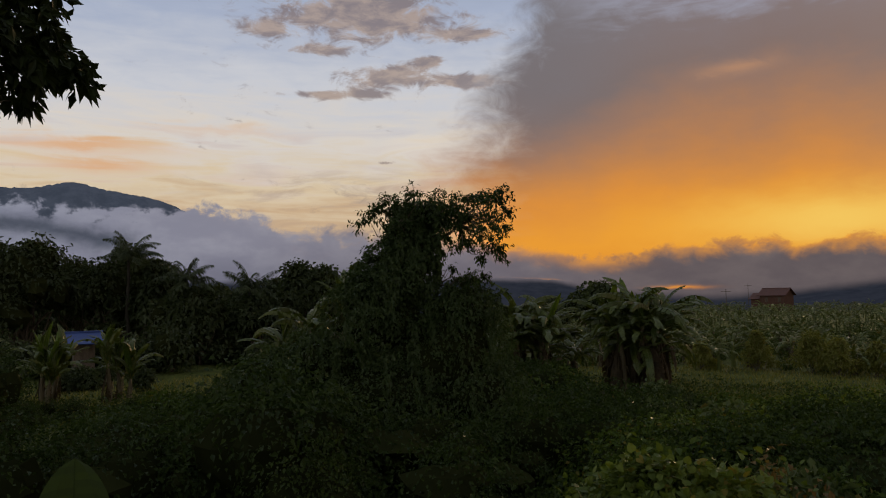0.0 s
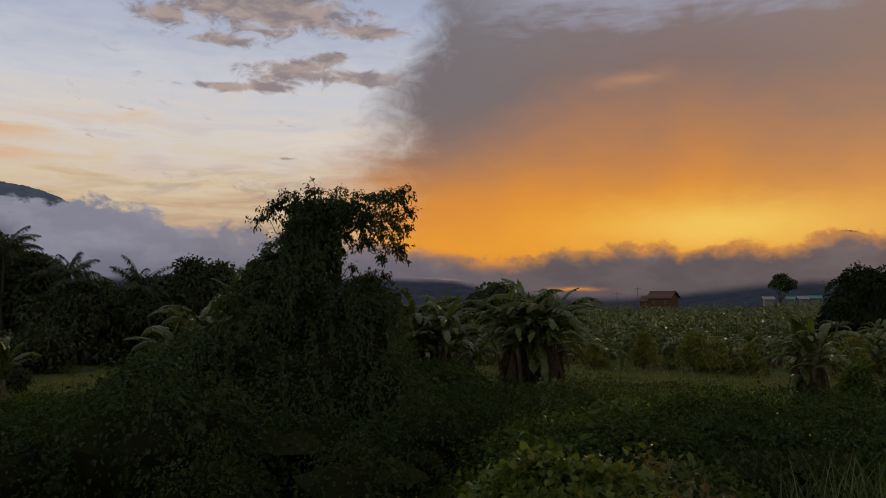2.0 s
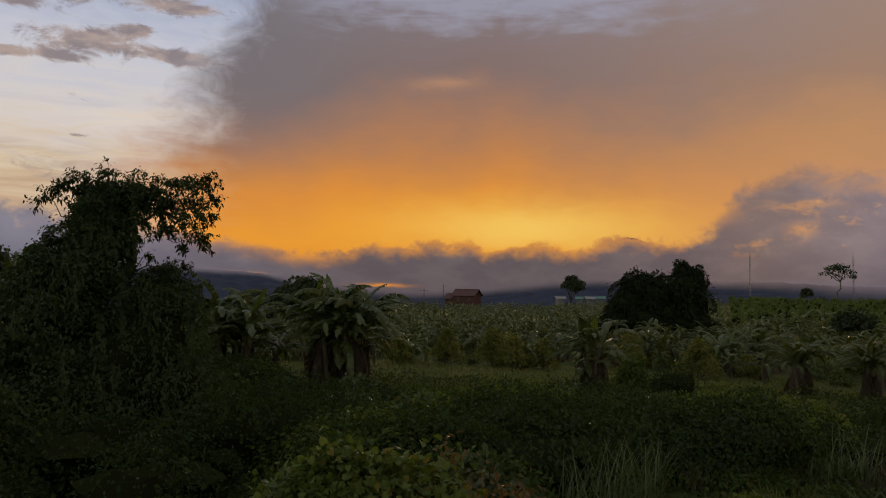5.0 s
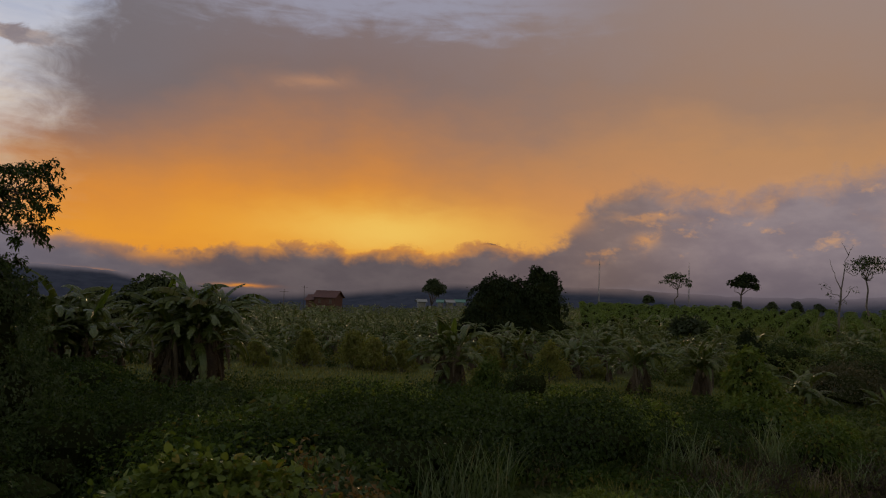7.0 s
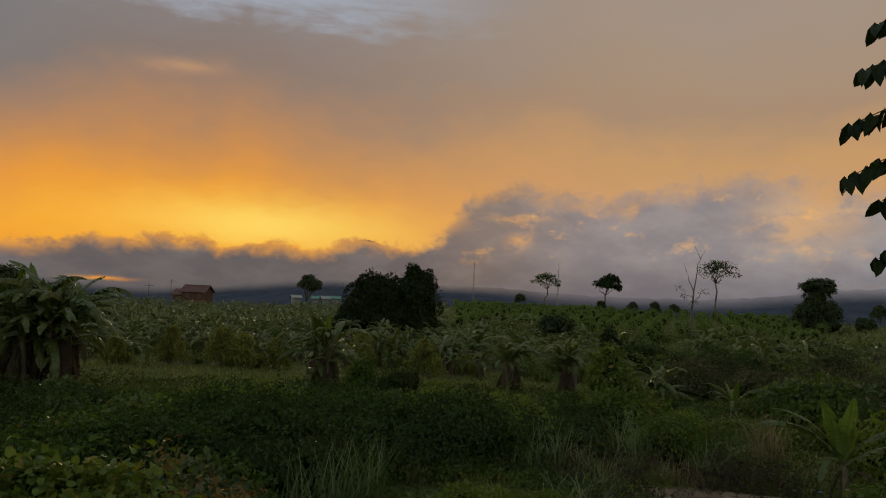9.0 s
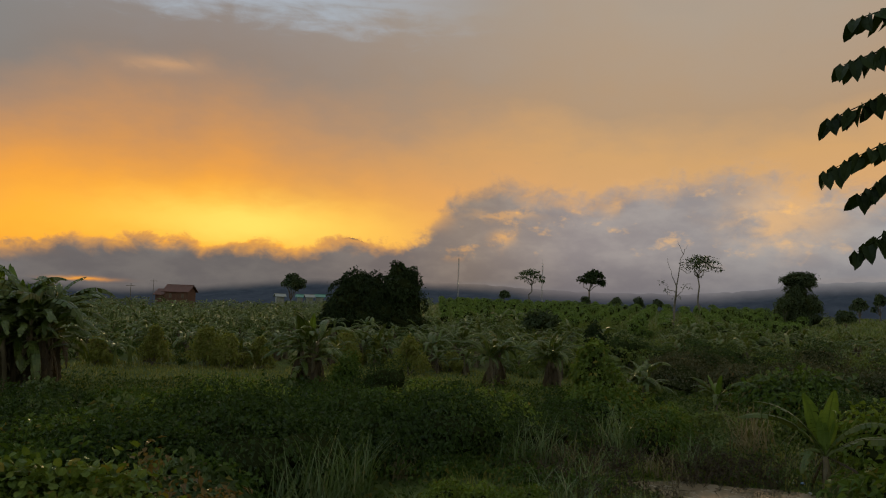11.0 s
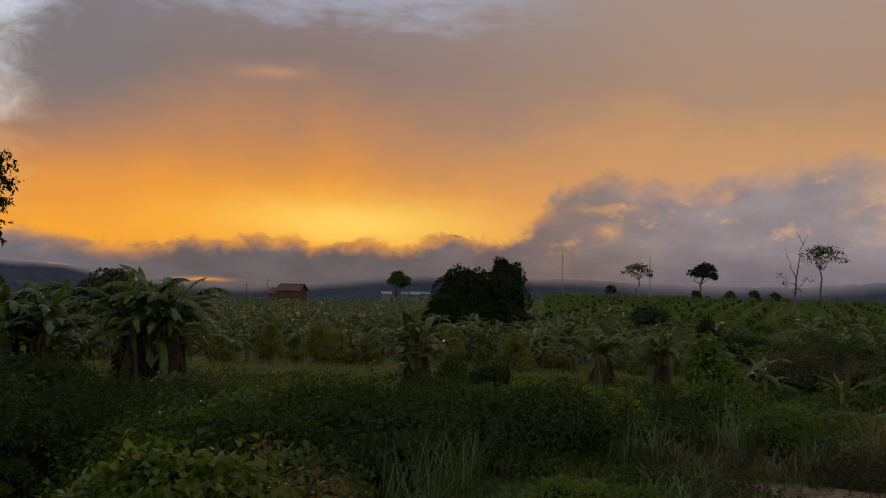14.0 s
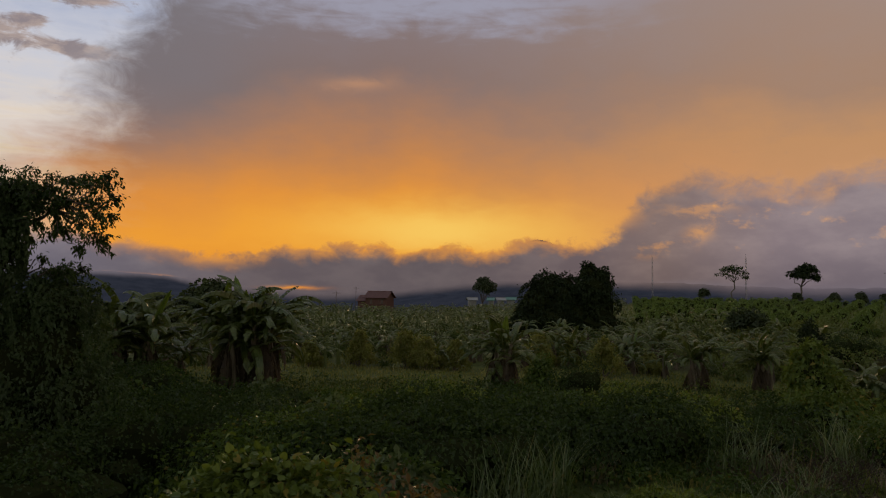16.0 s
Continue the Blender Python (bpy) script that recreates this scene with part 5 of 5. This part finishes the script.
# ---- reeds, pond and the banana beside it ----
def reeds():
    rng = np.random.default_rng(77)
    for az, d, k, L, mat in ((32.6, 12.2, 40, 0.95, REED), (34.2, 12.8, 55, 1.1, REED), (36.2, 13.0, 60, 1.2, REED), (38.0, 13.4, 55, 1.1, REED), (50.2, 16.5, 40, 1.0, REED),
                             (51.8, 17, 45, 1.1, REED), (53.8, 16.2, 30, 0.8, STRAW), (57.0, 18.5, 60, 1.15, REED), (58.4, 18.8, 40, 1.0, REED), (55.3, 15.5, 25, 0.7, STRAW), (66.2, 20.5, 60, 1.2, STRAW), (67.2, 20.8, 50, 1.1, STRAW),
                             (70.2, 18.6, 20, 0.6, STRAW), (61, 17, 25, 0.6, STRAW)):
        top = thing("reed_tuft", "tuft of tall grey-green cane grass" if mat is REED else "tuft of dry straw-coloured cane grass", "grass", "reed tufts", at=place(az, d))
        g = Geo()
        pos = np.concatenate([rng.normal(size=(k, 2)) * 0.16 + rng.choice([-0.3, 0.0, 0.35], (k, 1)), np.zeros((k, 1))], 1)
        blades(g, rng, pos, L * 1.15, 0.024, 0.85, 7)
        part("grass_tuft", g, mat, top)


reeds()


def small_tufts():
    rng = np.random.default_rng(78)
    protos = []
    for i in range(6):
        mat = STRAW if i == 5 else REED
        top = thing("grass_clump", "loose clump of grey-green wild grass" if mat is REED else "loose clump of dry straw-coloured grass", "grass", "wild grass clumps", at=place(44 + i * 3.2, 17))
        g = Geo()
        k = 46
        pos = np.concatenate([rng.normal(size=(k, 2)) * 0.17, np.zeros((k, 1))], 1)
        blades(g, rng, pos, rng.uniform(0.5, 0.85), 0.016, 1.3, 5)
        part("grass_tuft", g, mat, top)
        protos.append(top)
    for i in range(34):
        az = rng.uniform(33, 74)
        d = rng.uniform(11.5, 15) if az < 44 else rng.uniform(12.5, 21)
        p = spot(az, d)
        if from_pond(p.x, p.y) > 1.15 and not (62 < az < 76 and d < POND_D):
            copy_thing(protos[rng.integers(6)], place(az, d, rng.uniform(0, 360), rng.uniform(0.6, 1.3)))


small_tufts()


def pond():
    m, n = material("muddy_water")
    pos = n.node("ShaderNodeNewGeometry").outputs["Position"]
    p = n.node("ShaderNodeBsdfPrincipled")
    n.put(p.inputs["Base Color"], n.mix(n.step(n.noise(pos, 0.9, 4), 0.4, 0.6), (0.24, 0.185, 0.12), (0.16, 0.125, 0.08)))
    n.put(p.inputs["Roughness"], n.step(n.noise(pos, 2.0, 3), 0.4, 0.6, 0.06, 0.3))
    bp = n.node("ShaderNodeBump")
    bp.inputs["Strength"].default_value, bp.inputs["Distance"].default_value = 0.05, 0.02
    n.put(bp.inputs["Height"], n.noise(pos, 6.0, 3))
    n.t.links.new(bp.outputs[0], p.inputs["Normal"])
    finish(n, p.outputs[0])
    c = spot(POND_AZ, POND_D)
    a = np.linspace(0, 2 * math.pi, 48, endpoint=False)
    rr = 1 + 0.10 * np.sin(3 * a + 1) + 0.08 * np.sin(5 * a) + 0.07 * np.sin(9 * a)
    along, out = Vector((math.cos(radians(POND_AZ)), -math.sin(radians(POND_AZ)))), Vector((math.sin(radians(POND_AZ)), math.cos(radians(POND_AZ))))
    x = c.x + POND_W * rr * np.cos(a) * along.x + POND_L * rr * np.sin(a) * out.x
    y = c.y + POND_W * rr * np.cos(a) * along.y + POND_L * rr * np.sin(a) * out.y
    z = float(height(c.x, c.y)) + 0.11
    v = np.concatenate([[[c.x, c.y, z]], np.stack([x, y, np.full(48, z)], -1)])
    f = [[0, 1 + i, 1 + (i + 1) % 48] for i in range(48)]
    tagged(new("water_pond", Geo().add(v, f).mesh("water_pond", m)), "shallow muddy brown pond", "pond", kind="structure")


pond()


def pond_banana():
    rng = np.random.default_rng(88)
    top = thing("banana_plant", "single banana plant beside the pond with broad torn leaves", "banana plant", at=place(71.4, 17.5, -71.4))
    g, head = banana_stem(rng, 0.7, 0.09)
    part("stem", g, STEM, top, "", True)
    broad = banana_leaf(rng, 1.6, 0.50, 16, 84, 22, 0.2).mesh("leaf", FRESH)
    for me, turn, tilt, k in ((broad, -118, -4, 0.86), (broad, -62, -2, 0.9), (broad, 30, 0, 0.7), (LEAF_NEAR[0], 185, 2, 1.1), (LEAF_NEAR[1], 205, 22, 1.0), (LEAF_NEAR[2], -12, -4, 0.95),
                              (LEAF_NEAR[3], 12, 15, 0.9), (LEAF_NEAR[4], 250, 25, 0.7), (LEAF_DRY[0], -15, -45, 0.75), (LEAF_DRY[1], 160, 0, 0.6)):
        ob = part("leaf", me, None, top)
        fan = {-118: -13, -62: 1}.get(turn, 0)
        ob.matrix_basis = Matrix.Translation(Vector(head)) @ Matrix.Rotation(radians(fan), 4, "Y") @ Matrix.Rotation(radians(turn), 4, "Z") @ Matrix.Rotation(radians(tilt), 4, "Y") @ Matrix.Scale(k, 4)
    shrub(rng, 0.9, 1.1, VINE, "bright green bush beside the pond", 1800, (0.16, 0.1), 5, "pond bushes", at=place(75.5, 16))
    shrub(rng, 0.7, 1.0, LIME, "yellow-green bush at the pond's near end", 1500, (0.13, 0.08), 5, "pond bushes", at=place(74.2, 14.4))


pond_banana()


def litter():
    rng = np.random.default_rng(91)
    white, blue = solid("white_plastic", (0.45, 0.44, 0.42), (0.65, 0.64, 0.62), 6, 0.4, (1, 1, 1), 0.4), solid("blue_plastic", (0.10, 0.18, 0.36), (0.2, 0.3, 0.5), 6, 0.4, (1, 1, 1), 0.4)
    for az, d, r, mat, txt in ((69.9, 17.9, 0.05, blue, "crumpled blue plastic scrap on the bank"), (69.2, 17.9, 0.07, white, "crumpled white plastic scrap on the bank"), (68.4, 17.8, 0.06, white, "crumpled white plastic scrap on the bank"), (70.3, 17.3, 0.05, white, "crumpled white plastic scrap on the bank")):
        g = Geo()
        lump(rng, g, (0, 0, r * 0.3), (r, r * 0.8, r * 0.45), 0.3, 6, 9)
        ob = new("plastic_scrap", g.mesh("plastic_scrap", mat))
        ob.matrix_basis = place(az, d, rng.uniform(0, 360))
        tagged(ob, txt, "litter", "litter by the pond")


litter()


# ---- the mound of vines below the viewer ----
def near_mound():
    rng = np.random.default_rng(99)
    base = spot(16.5, 4.9)
    top = thing("vine_mound", "shrub smothered in bright green broad-leaved vines", "shrub", at=place(16.5, 4.9, -16.5))
    g, core, st = Geo(), Geo(), Geo()
    hz = 2.60 - base.z
    for c, r, k in (((-0.1, 0, hz * 0.5), (0.55, 0.5, hz * 0.52), 900), ((0.35, 0.1, hz * 0.42), (0.55, 0.5, hz * 0.5), 800), ((-0.5, 0, hz * 0.34), (0.45, 0.45, hz * 0.42), 600), ((0.15, -0.35, hz * 0.3), (0.6, 0.4, hz * 0.45), 700), ((0.75, 0.1, hz * 0.28), (0.35, 0.4, hz * 0.4), 400), ((-0.85, 0.1, hz * 0.2), (0.4, 0.4, hz * 0.34), 350), ((1.05, 0.0, hz * 0.2), (0.35, 0.4, hz * 0.36), 350), ((-0.15, 0.05, hz * 0.85), (0.28, 0.3, hz * 0.2), 220)):
        foliage(g, rng, c, r, int(k * 3.6), 0.055, 0.050, clumps=30, droop=0.3, broad=True)
        lump(rng, core, c, [v * 0.66 for v in r], 0.10, 9, 14)
    for i in range(12):
        a = rng.uniform(-0.7, 0.8)
        p = limb(rng, (a, rng.uniform(-0.3, 0.3), hz * 0.75), (a + rng.normal() * 0.15, rng.uniform(-0.4, 0.3), hz * rng.uniform(0.98, 1.12)), 0.3, 6)
        st = Geo()
        tube(st, p, np.linspace(0.004, 0.002, 6), 4)
        broad_leaves(st, rng, p[2:], rng.normal(size=(4, 3)) + (0, 0, 0.3), 0.04, 0.034, rng.normal(size=(4, 3)) + (0, 0, 1))
        part("tendril", st, VINE, top, "thin curling vine tip")
    part("vine_blanket", g, VINE, top), part("inner_foliage", core, SHADE, top, "dark core, the mound's inner shade put into its colour")
    for az, d, h in ((24.8, 6.0, 1.35), (27.4, 6.5, 1.4), (22.6, 6.9, 1.6), (29.5, 7.2, 1.3)):
        shrub(rng, 0.5, h, RUSSET, "straggling shrub with reddish-brown leaves", 520, (0.07, 0.04), 5, "russet shrubs", at=place(az, d))
    # one broad leaf standing up beside the bank
    top = thing("taro_plant", "broad dark green leaf on a stalk", "plant", at=place(-26, 6.2, 116))
    g = Geo()
    gz = 2.22 - float(spot(-26, 6.2).z)
    tube(g, [(0, 0, -0.1), (0, 0, gz - 0.3)], [0.02, 0.014], 6)
    part("stalk", g, STEM, top)
    g = banana_leaf(rng, 0.72, 0.54, 14, 88, 30, 0.0)
    v, f = g.arrays()
    ob = part("leaf", Geo().add(v + (0, 0, gz - 0.4), f), SHADE_TINTED_LEAF, top)


near_mound()


# ---- overhanging boughs at either end of the turn ----
def boughs():
    rng = np.random.default_rng(111)
    top = thing("garden_tree", "dark broad-leaved tree with an overhanging bough", "tree", at=place(-46, 5.2, 46))
    wood, g = Geo(), Geo()
    low = float(spot(-46, 5.2).z)
    tube(wood, limb(rng, (0, 0, -0.2), (0.1, 0, 5.4 - low), 0.05, 8), np.linspace(0.16, 0.07, 8), 8)
    for x, z, r in ((1.05, 5.25, 0.2), (1.25, 5.1, 0.2), (1.3, 5.4, 0.22), (1.45, 5.2, 0.18), (1.6, 5.1, 0.11), (1.5, 5.4, 0.16), (1.1, 5.6, 0.25), (1.35, 5.7, 0.2), (0.8, 5.2, 0.25), (1.1, 4.95, 0.14), (1.25, 4.9, 0.09), (0.8, 5.6, 0.3), (0.4, 5.5, 0.35)):
        q = np.array([x + 0.30, rng.normal() * 0.12, z - low + 0.10])
        tube(wood, limb(rng, (0.05, 0, 4.4 - low), q, 0.12, 8), np.linspace(0.035, 0.005, 8), 5)
        k = int(2600 * r ** 1.7) + 20
        d = unit(rng.normal(size=(k, 3)))
        leaves(g, rng, q + d * r * rng.uniform(0.3, 1.0, k)[:, None], d * 0.6 + rng.normal(size=(k, 3)) * 0.5 + (0.2, 0, -0.4), rng.uniform(0.07, 0.12, k), rng.uniform(0.04, 0.06, k), face=rng.normal(size=(k, 3)) + (0, -0.8, 0.5))
    for i in range(26):  # unseen rest of its crown, added over and behind the viewer for shade
        c = np.array([rng.uniform(-3.2, 0.2), rng.uniform(-4.2, 3.4), rng.uniform(5.6, 8.2) - low])
        tube(wood, limb(rng, (0.1, 0, 5.2 - low), c, 0.12, 6), np.linspace(0.05, 0.012, 6), 5)
        foliage(g, rng, c, (1.0, 1.0, 0.7), 520, 0.13, 0.07, inner=0.2, clumps=16)
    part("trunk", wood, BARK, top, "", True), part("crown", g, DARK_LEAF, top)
    top = thing("ash_leaved_tree", "tree with hanging feather-shaped leaves", "tree", at=place(84, 4.2, -84))
    wood, low = Geo(), float(spot(84, 4.2).z)
    tube(wood, limb(rng, (0.3, 0, -0.2), (0.2, 0, 5.6 - low), 0.05, 8), np.linspace(0.10, 0.04, 8), 8)
    part("trunk", wood, BARK, top, "", True)
    for x, z, rise in ((-0.92, 4.72, -8), (-0.92, 4.42, -14), (-0.82, 4.95, 8), (-0.80, 4.32, -38), (-0.78, 4.0, -45), (-0.75, 5.15, 22), (-0.6, 3.75, -50), (-0.6, 5.3, 40)):
        g = Geo()
        root = np.array([0.2, 0, 4.6 + (z - 4.5) * 0.5 - low])
        tip = np.array([x - 0.08, rng.normal() * 0.1, z - low])
        k = 24
        u = np.linspace(0, 1, k)[:, None]
        line = root + (tip - root) * u + np.array([0, 0, 0.14]) * np.sin(u * math.pi)
        tube(g, line, np.linspace(0.008, 0.003, k), 4)
        d = unit(np.gradient(line, axis=0))
        for s_ in (-1, 1):
            way = d[4:] * (0.25 + 0.25 * s_) + np.array([-0.12 * s_, s_ * 0.45, -0.75]) + rng.normal(size=(k - 4, 3)) * 0.16
            broad_leaves(g, rng, line[4:], way, rng.uniform(0.13, 0.17, k - 4) * np.linspace(1.1, 0.8, k - 4), 0.066, np.array([0.3, -1.0, 0.3]) + rng.normal(size=(k - 4, 3)) * 0.3)
        part("leaf", g, DARK_LEAF, top)


boughs()


# ---- buildings, masts and poles ----
ROOF = solid("red_roof", (0.07, 0.028, 0.020), (0.12, 0.046, 0.032), 1.2, 0.7, (6, 0.5, 1), 0.3)
BOARD = solid("dark_board", (0.07, 0.030, 0.020), (0.12, 0.055, 0.034), 2.0, 0.8, (8, 8, 0.5), 0.4)
BLUE = solid("blue_sheet", (0.03, 0.06, 0.22), (0.05, 0.10, 0.32), 1.0, 0.45, (1, 6, 1), 0.3)
PALE = solid("pale_sheet", (0.15, 0.165, 0.15), (0.28, 0.28, 0.26), 0.8, 0.5, (1, 5, 1), 0.2)
GREEN = solid("green_sheet", (0.05, 0.15, 0.11), (0.08, 0.22, 0.16), 0.8, 0.5, (1, 5, 1), 0.2)
STEEL = solid("grey_steel", (0.22, 0.22, 0.23), (0.34, 0.34, 0.34), 2.0, 0.5, (1, 1, 1), 0.1, 0.7)


def box(geo, x0, x1, y0, y1, z0, z1):
    v = [(x, y, z) for z in (z0, z1) for y in (y0, y1) for x in (x0, x1)]
    geo.add(v, [[0, 2, 3], [0, 3, 1], [4, 5, 7], [4, 7, 6], [0, 1, 5], [0, 5, 4], [2, 6, 7], [2, 7, 3], [0, 4, 6], [0, 6, 2], [1, 3, 7], [1, 7, 5]])
    return geo


def slab(geo, a, b, c, d, thick):
    """A sheet with thickness over four corners."""
    p = np.array([a, b, c, d], float)
    nrm = unit(np.cross(p[1] - p[0], p[3] - p[0]))
    v = np.concatenate([p, p + nrm * thick])
    geo.add(v, [[0, 2, 1], [0, 3, 2], [4, 5, 6], [4, 6, 7], [0, 1, 5], [0, 5, 4], [1, 2, 6], [1, 6, 5], [2, 3, 7], [2, 7, 6], [3, 0, 4], [3, 4, 7]])
    return geo


def gable_house(az, d, w, deep, eave, ridge_h, roof, wall, label, turn=0.0, name="house", windows=True):
    top = thing(name, label, "house" if name == "house" else "shed", at=place(az, d, -az + turn))
    h = w / 2
    part("wall", box(Geo(), -h + 0.4, h - 0.4, -deep / 2 + 0.4, deep / 2 - 0.4, -0.3, eave), wall, top)
    gb = Geo()
    for s_ in (-1, 1):
        x = s_ * (h - 0.42)
        gb.add([(x, -deep / 2 + 0.4, eave), (x, deep / 2 - 0.4, eave), (x, 0, ridge_h - 0.15), (x - s_ * 0.1, -deep / 2 + 0.4, eave), (x - s_ * 0.1, deep / 2 - 0.4, eave), (x - s_ * 0.1, 0, ridge_h - 0.15)], [[0, 1, 2], [3, 5, 4]])
    part("gable", gb, wall, top)
    part("roof", slab(Geo(), (-h, -deep / 2, eave - 0.15), (h, -deep / 2, eave - 0.15), (h, 0, ridge_h), (-h, 0, ridge_h), 0.06), roof, top, "sheet roof slope")
    part("roof", slab(Geo(), (h, deep / 2, eave - 0.15), (-h, deep / 2, eave - 0.15), (-h, 0, ridge_h), (h, 0, ridge_h), 0.06), roof, top, "sheet roof slope")
    part("ridge_cap", box(Geo(), -h, h, -0.12, 0.12, ridge_h + 0.01, ridge_h + 0.09), roof, top)
    if windows:
        for x in (-w * 0.25, w * 0.2):
            fr = part("window", box(Geo(), x - 0.5, x + 0.5, -deep / 2 + 0.36, -deep / 2 + 0.398, eave - 1.3, eave - 0.4), BARK, top, "shuttered window")
            part("sill", box(Geo(), x - 0.6, x + 0.6, -deep / 2 + 0.28, -deep / 2 + 0.358, eave - 1.38, eave - 1.31), BOARD, fr)
            part("shutter", box(Geo(), x - 0.44, x - 0.02, -deep / 2 + 0.31, -deep / 2 + 0.357, eave - 1.25, eave - 0.45), BOARD, fr)
    return top


def buildings():
    rng = np.random.default_rng(5)
    gz = float(spot(24.1, 150).z)
    home = gable_house(24.35, 150, 5.3, 4.6, level(-0.36, 150) - gz, level(0.10, 150) - gz, ROOF, BOARD, "wooden house with a rusty red sheet roof among bananas", -24)
    low, high = level(-0.62, 150) - gz, level(-0.22, 150) - gz  # the lower annex at its far end
    part("annex_wall", box(Geo(), -4.1, -2.3, -1.7, 1.7, -0.3, low), BOARD, home)
    part("annex_roof", slab(Geo(), (-4.4, -2.1, low - 0.1), (-2.35, -2.1, low - 0.1), (-2.35, 0, high), (-4.4, 0, high), 0.06), ROOF, home, "lower sheet roof")
    part("annex_roof", slab(Geo(), (-2.35, 2.1, low - 0.1), (-4.4, 2.1, low - 0.1), (-4.4, 0, high), (-2.35, 0, high), 0.06), ROOF, home, "lower sheet roof")
    gz = float(spot(-26, 40).z)
    gable_house(-25.9, 40, 1.7, 1.6, level(-2.75, 40) - gz, level(-2.2, 40) - gz, BLUE, BARK, "small hut with a blue sheet roof", 8, "hut", False)
    for az, d, w, el, mat in ((31.5, 150, 2.2, -0.33, PALE), (33.7, 150, 2.0, -0.31, PALE), (34.5, 151, 2.4, -0.27, GREEN), (33.0, 151, 1.7, -0.33, GREEN)):
        gz = float(spot(az, d).z)
        gable_house(az, d, w, 3, level(el - 0.12, d) - gz, level(el + 0.03, d) - gz, mat, PALE, "low field shed with a %s sheet roof" % ("pale" if mat is PALE else "green"), rng.uniform(-15, 15), "shed", False)
    for az, el in ((45.1, 2.96), (51.6, 2.83)):  # lattice masts
        d = 330
        top = thing("radio_mast", "slender steel lattice mast", "mast", "masts", at=place(az, d))
        h = level(el, d) - float(spot(az, d).z)
        for sx, sy in ((-1, -1), (1, -1), (0, 1)):
            part("leg", _bar(Geo(), (sx * 0.35, sy * 0.35, 0), (sx * 0.2, sy * 0.2, h), 0.05), STEEL, top)
        g = Geo()
        for i in range(int(h / 1.5)):
            z, s_ = i * 1.5, 0.34 - 0.14 * i * 1.5 / h
            _bar(g, (-s_, -s_, z), (s_, -s_, z + 1.5), 0.028), _bar(g, (s_, -s_, z), (0, s_, z + 1.5), 0.028), _bar(g, (0, s_, z), (-s_, -s_, z + 1.5), 0.028)
        part("bracing", g, STEEL, top)
        part("antenna", _bar(Geo(), (0, 0, h), (0, 0, h + 1.5), 0.06), STEEL, top)
    for az, d, el in ((21.0, 120, 0.1), (22.5, 165, 0.45)):  # wooden poles
        top = thing("utility_pole", "thin wooden pole with a crossbar", "pole", "poles", at=place(az, d, -az))
        h = level(el, d) - float(spot(az, d).z)
        part("pole", _bar(Geo(), (0, 0, -0.2), (0, 0, h), 0.045, 6), BARK, top)
        part("crossbar", _bar(Geo(), (-0.7, 0, h - 0.35), (0.7, 0, h - 0.35), 0.035), BARK, top)


def _bar(geo, a, b, r, sides=4):
    tube(geo, [a, b], [r, r], sides)
    return geo


buildings()
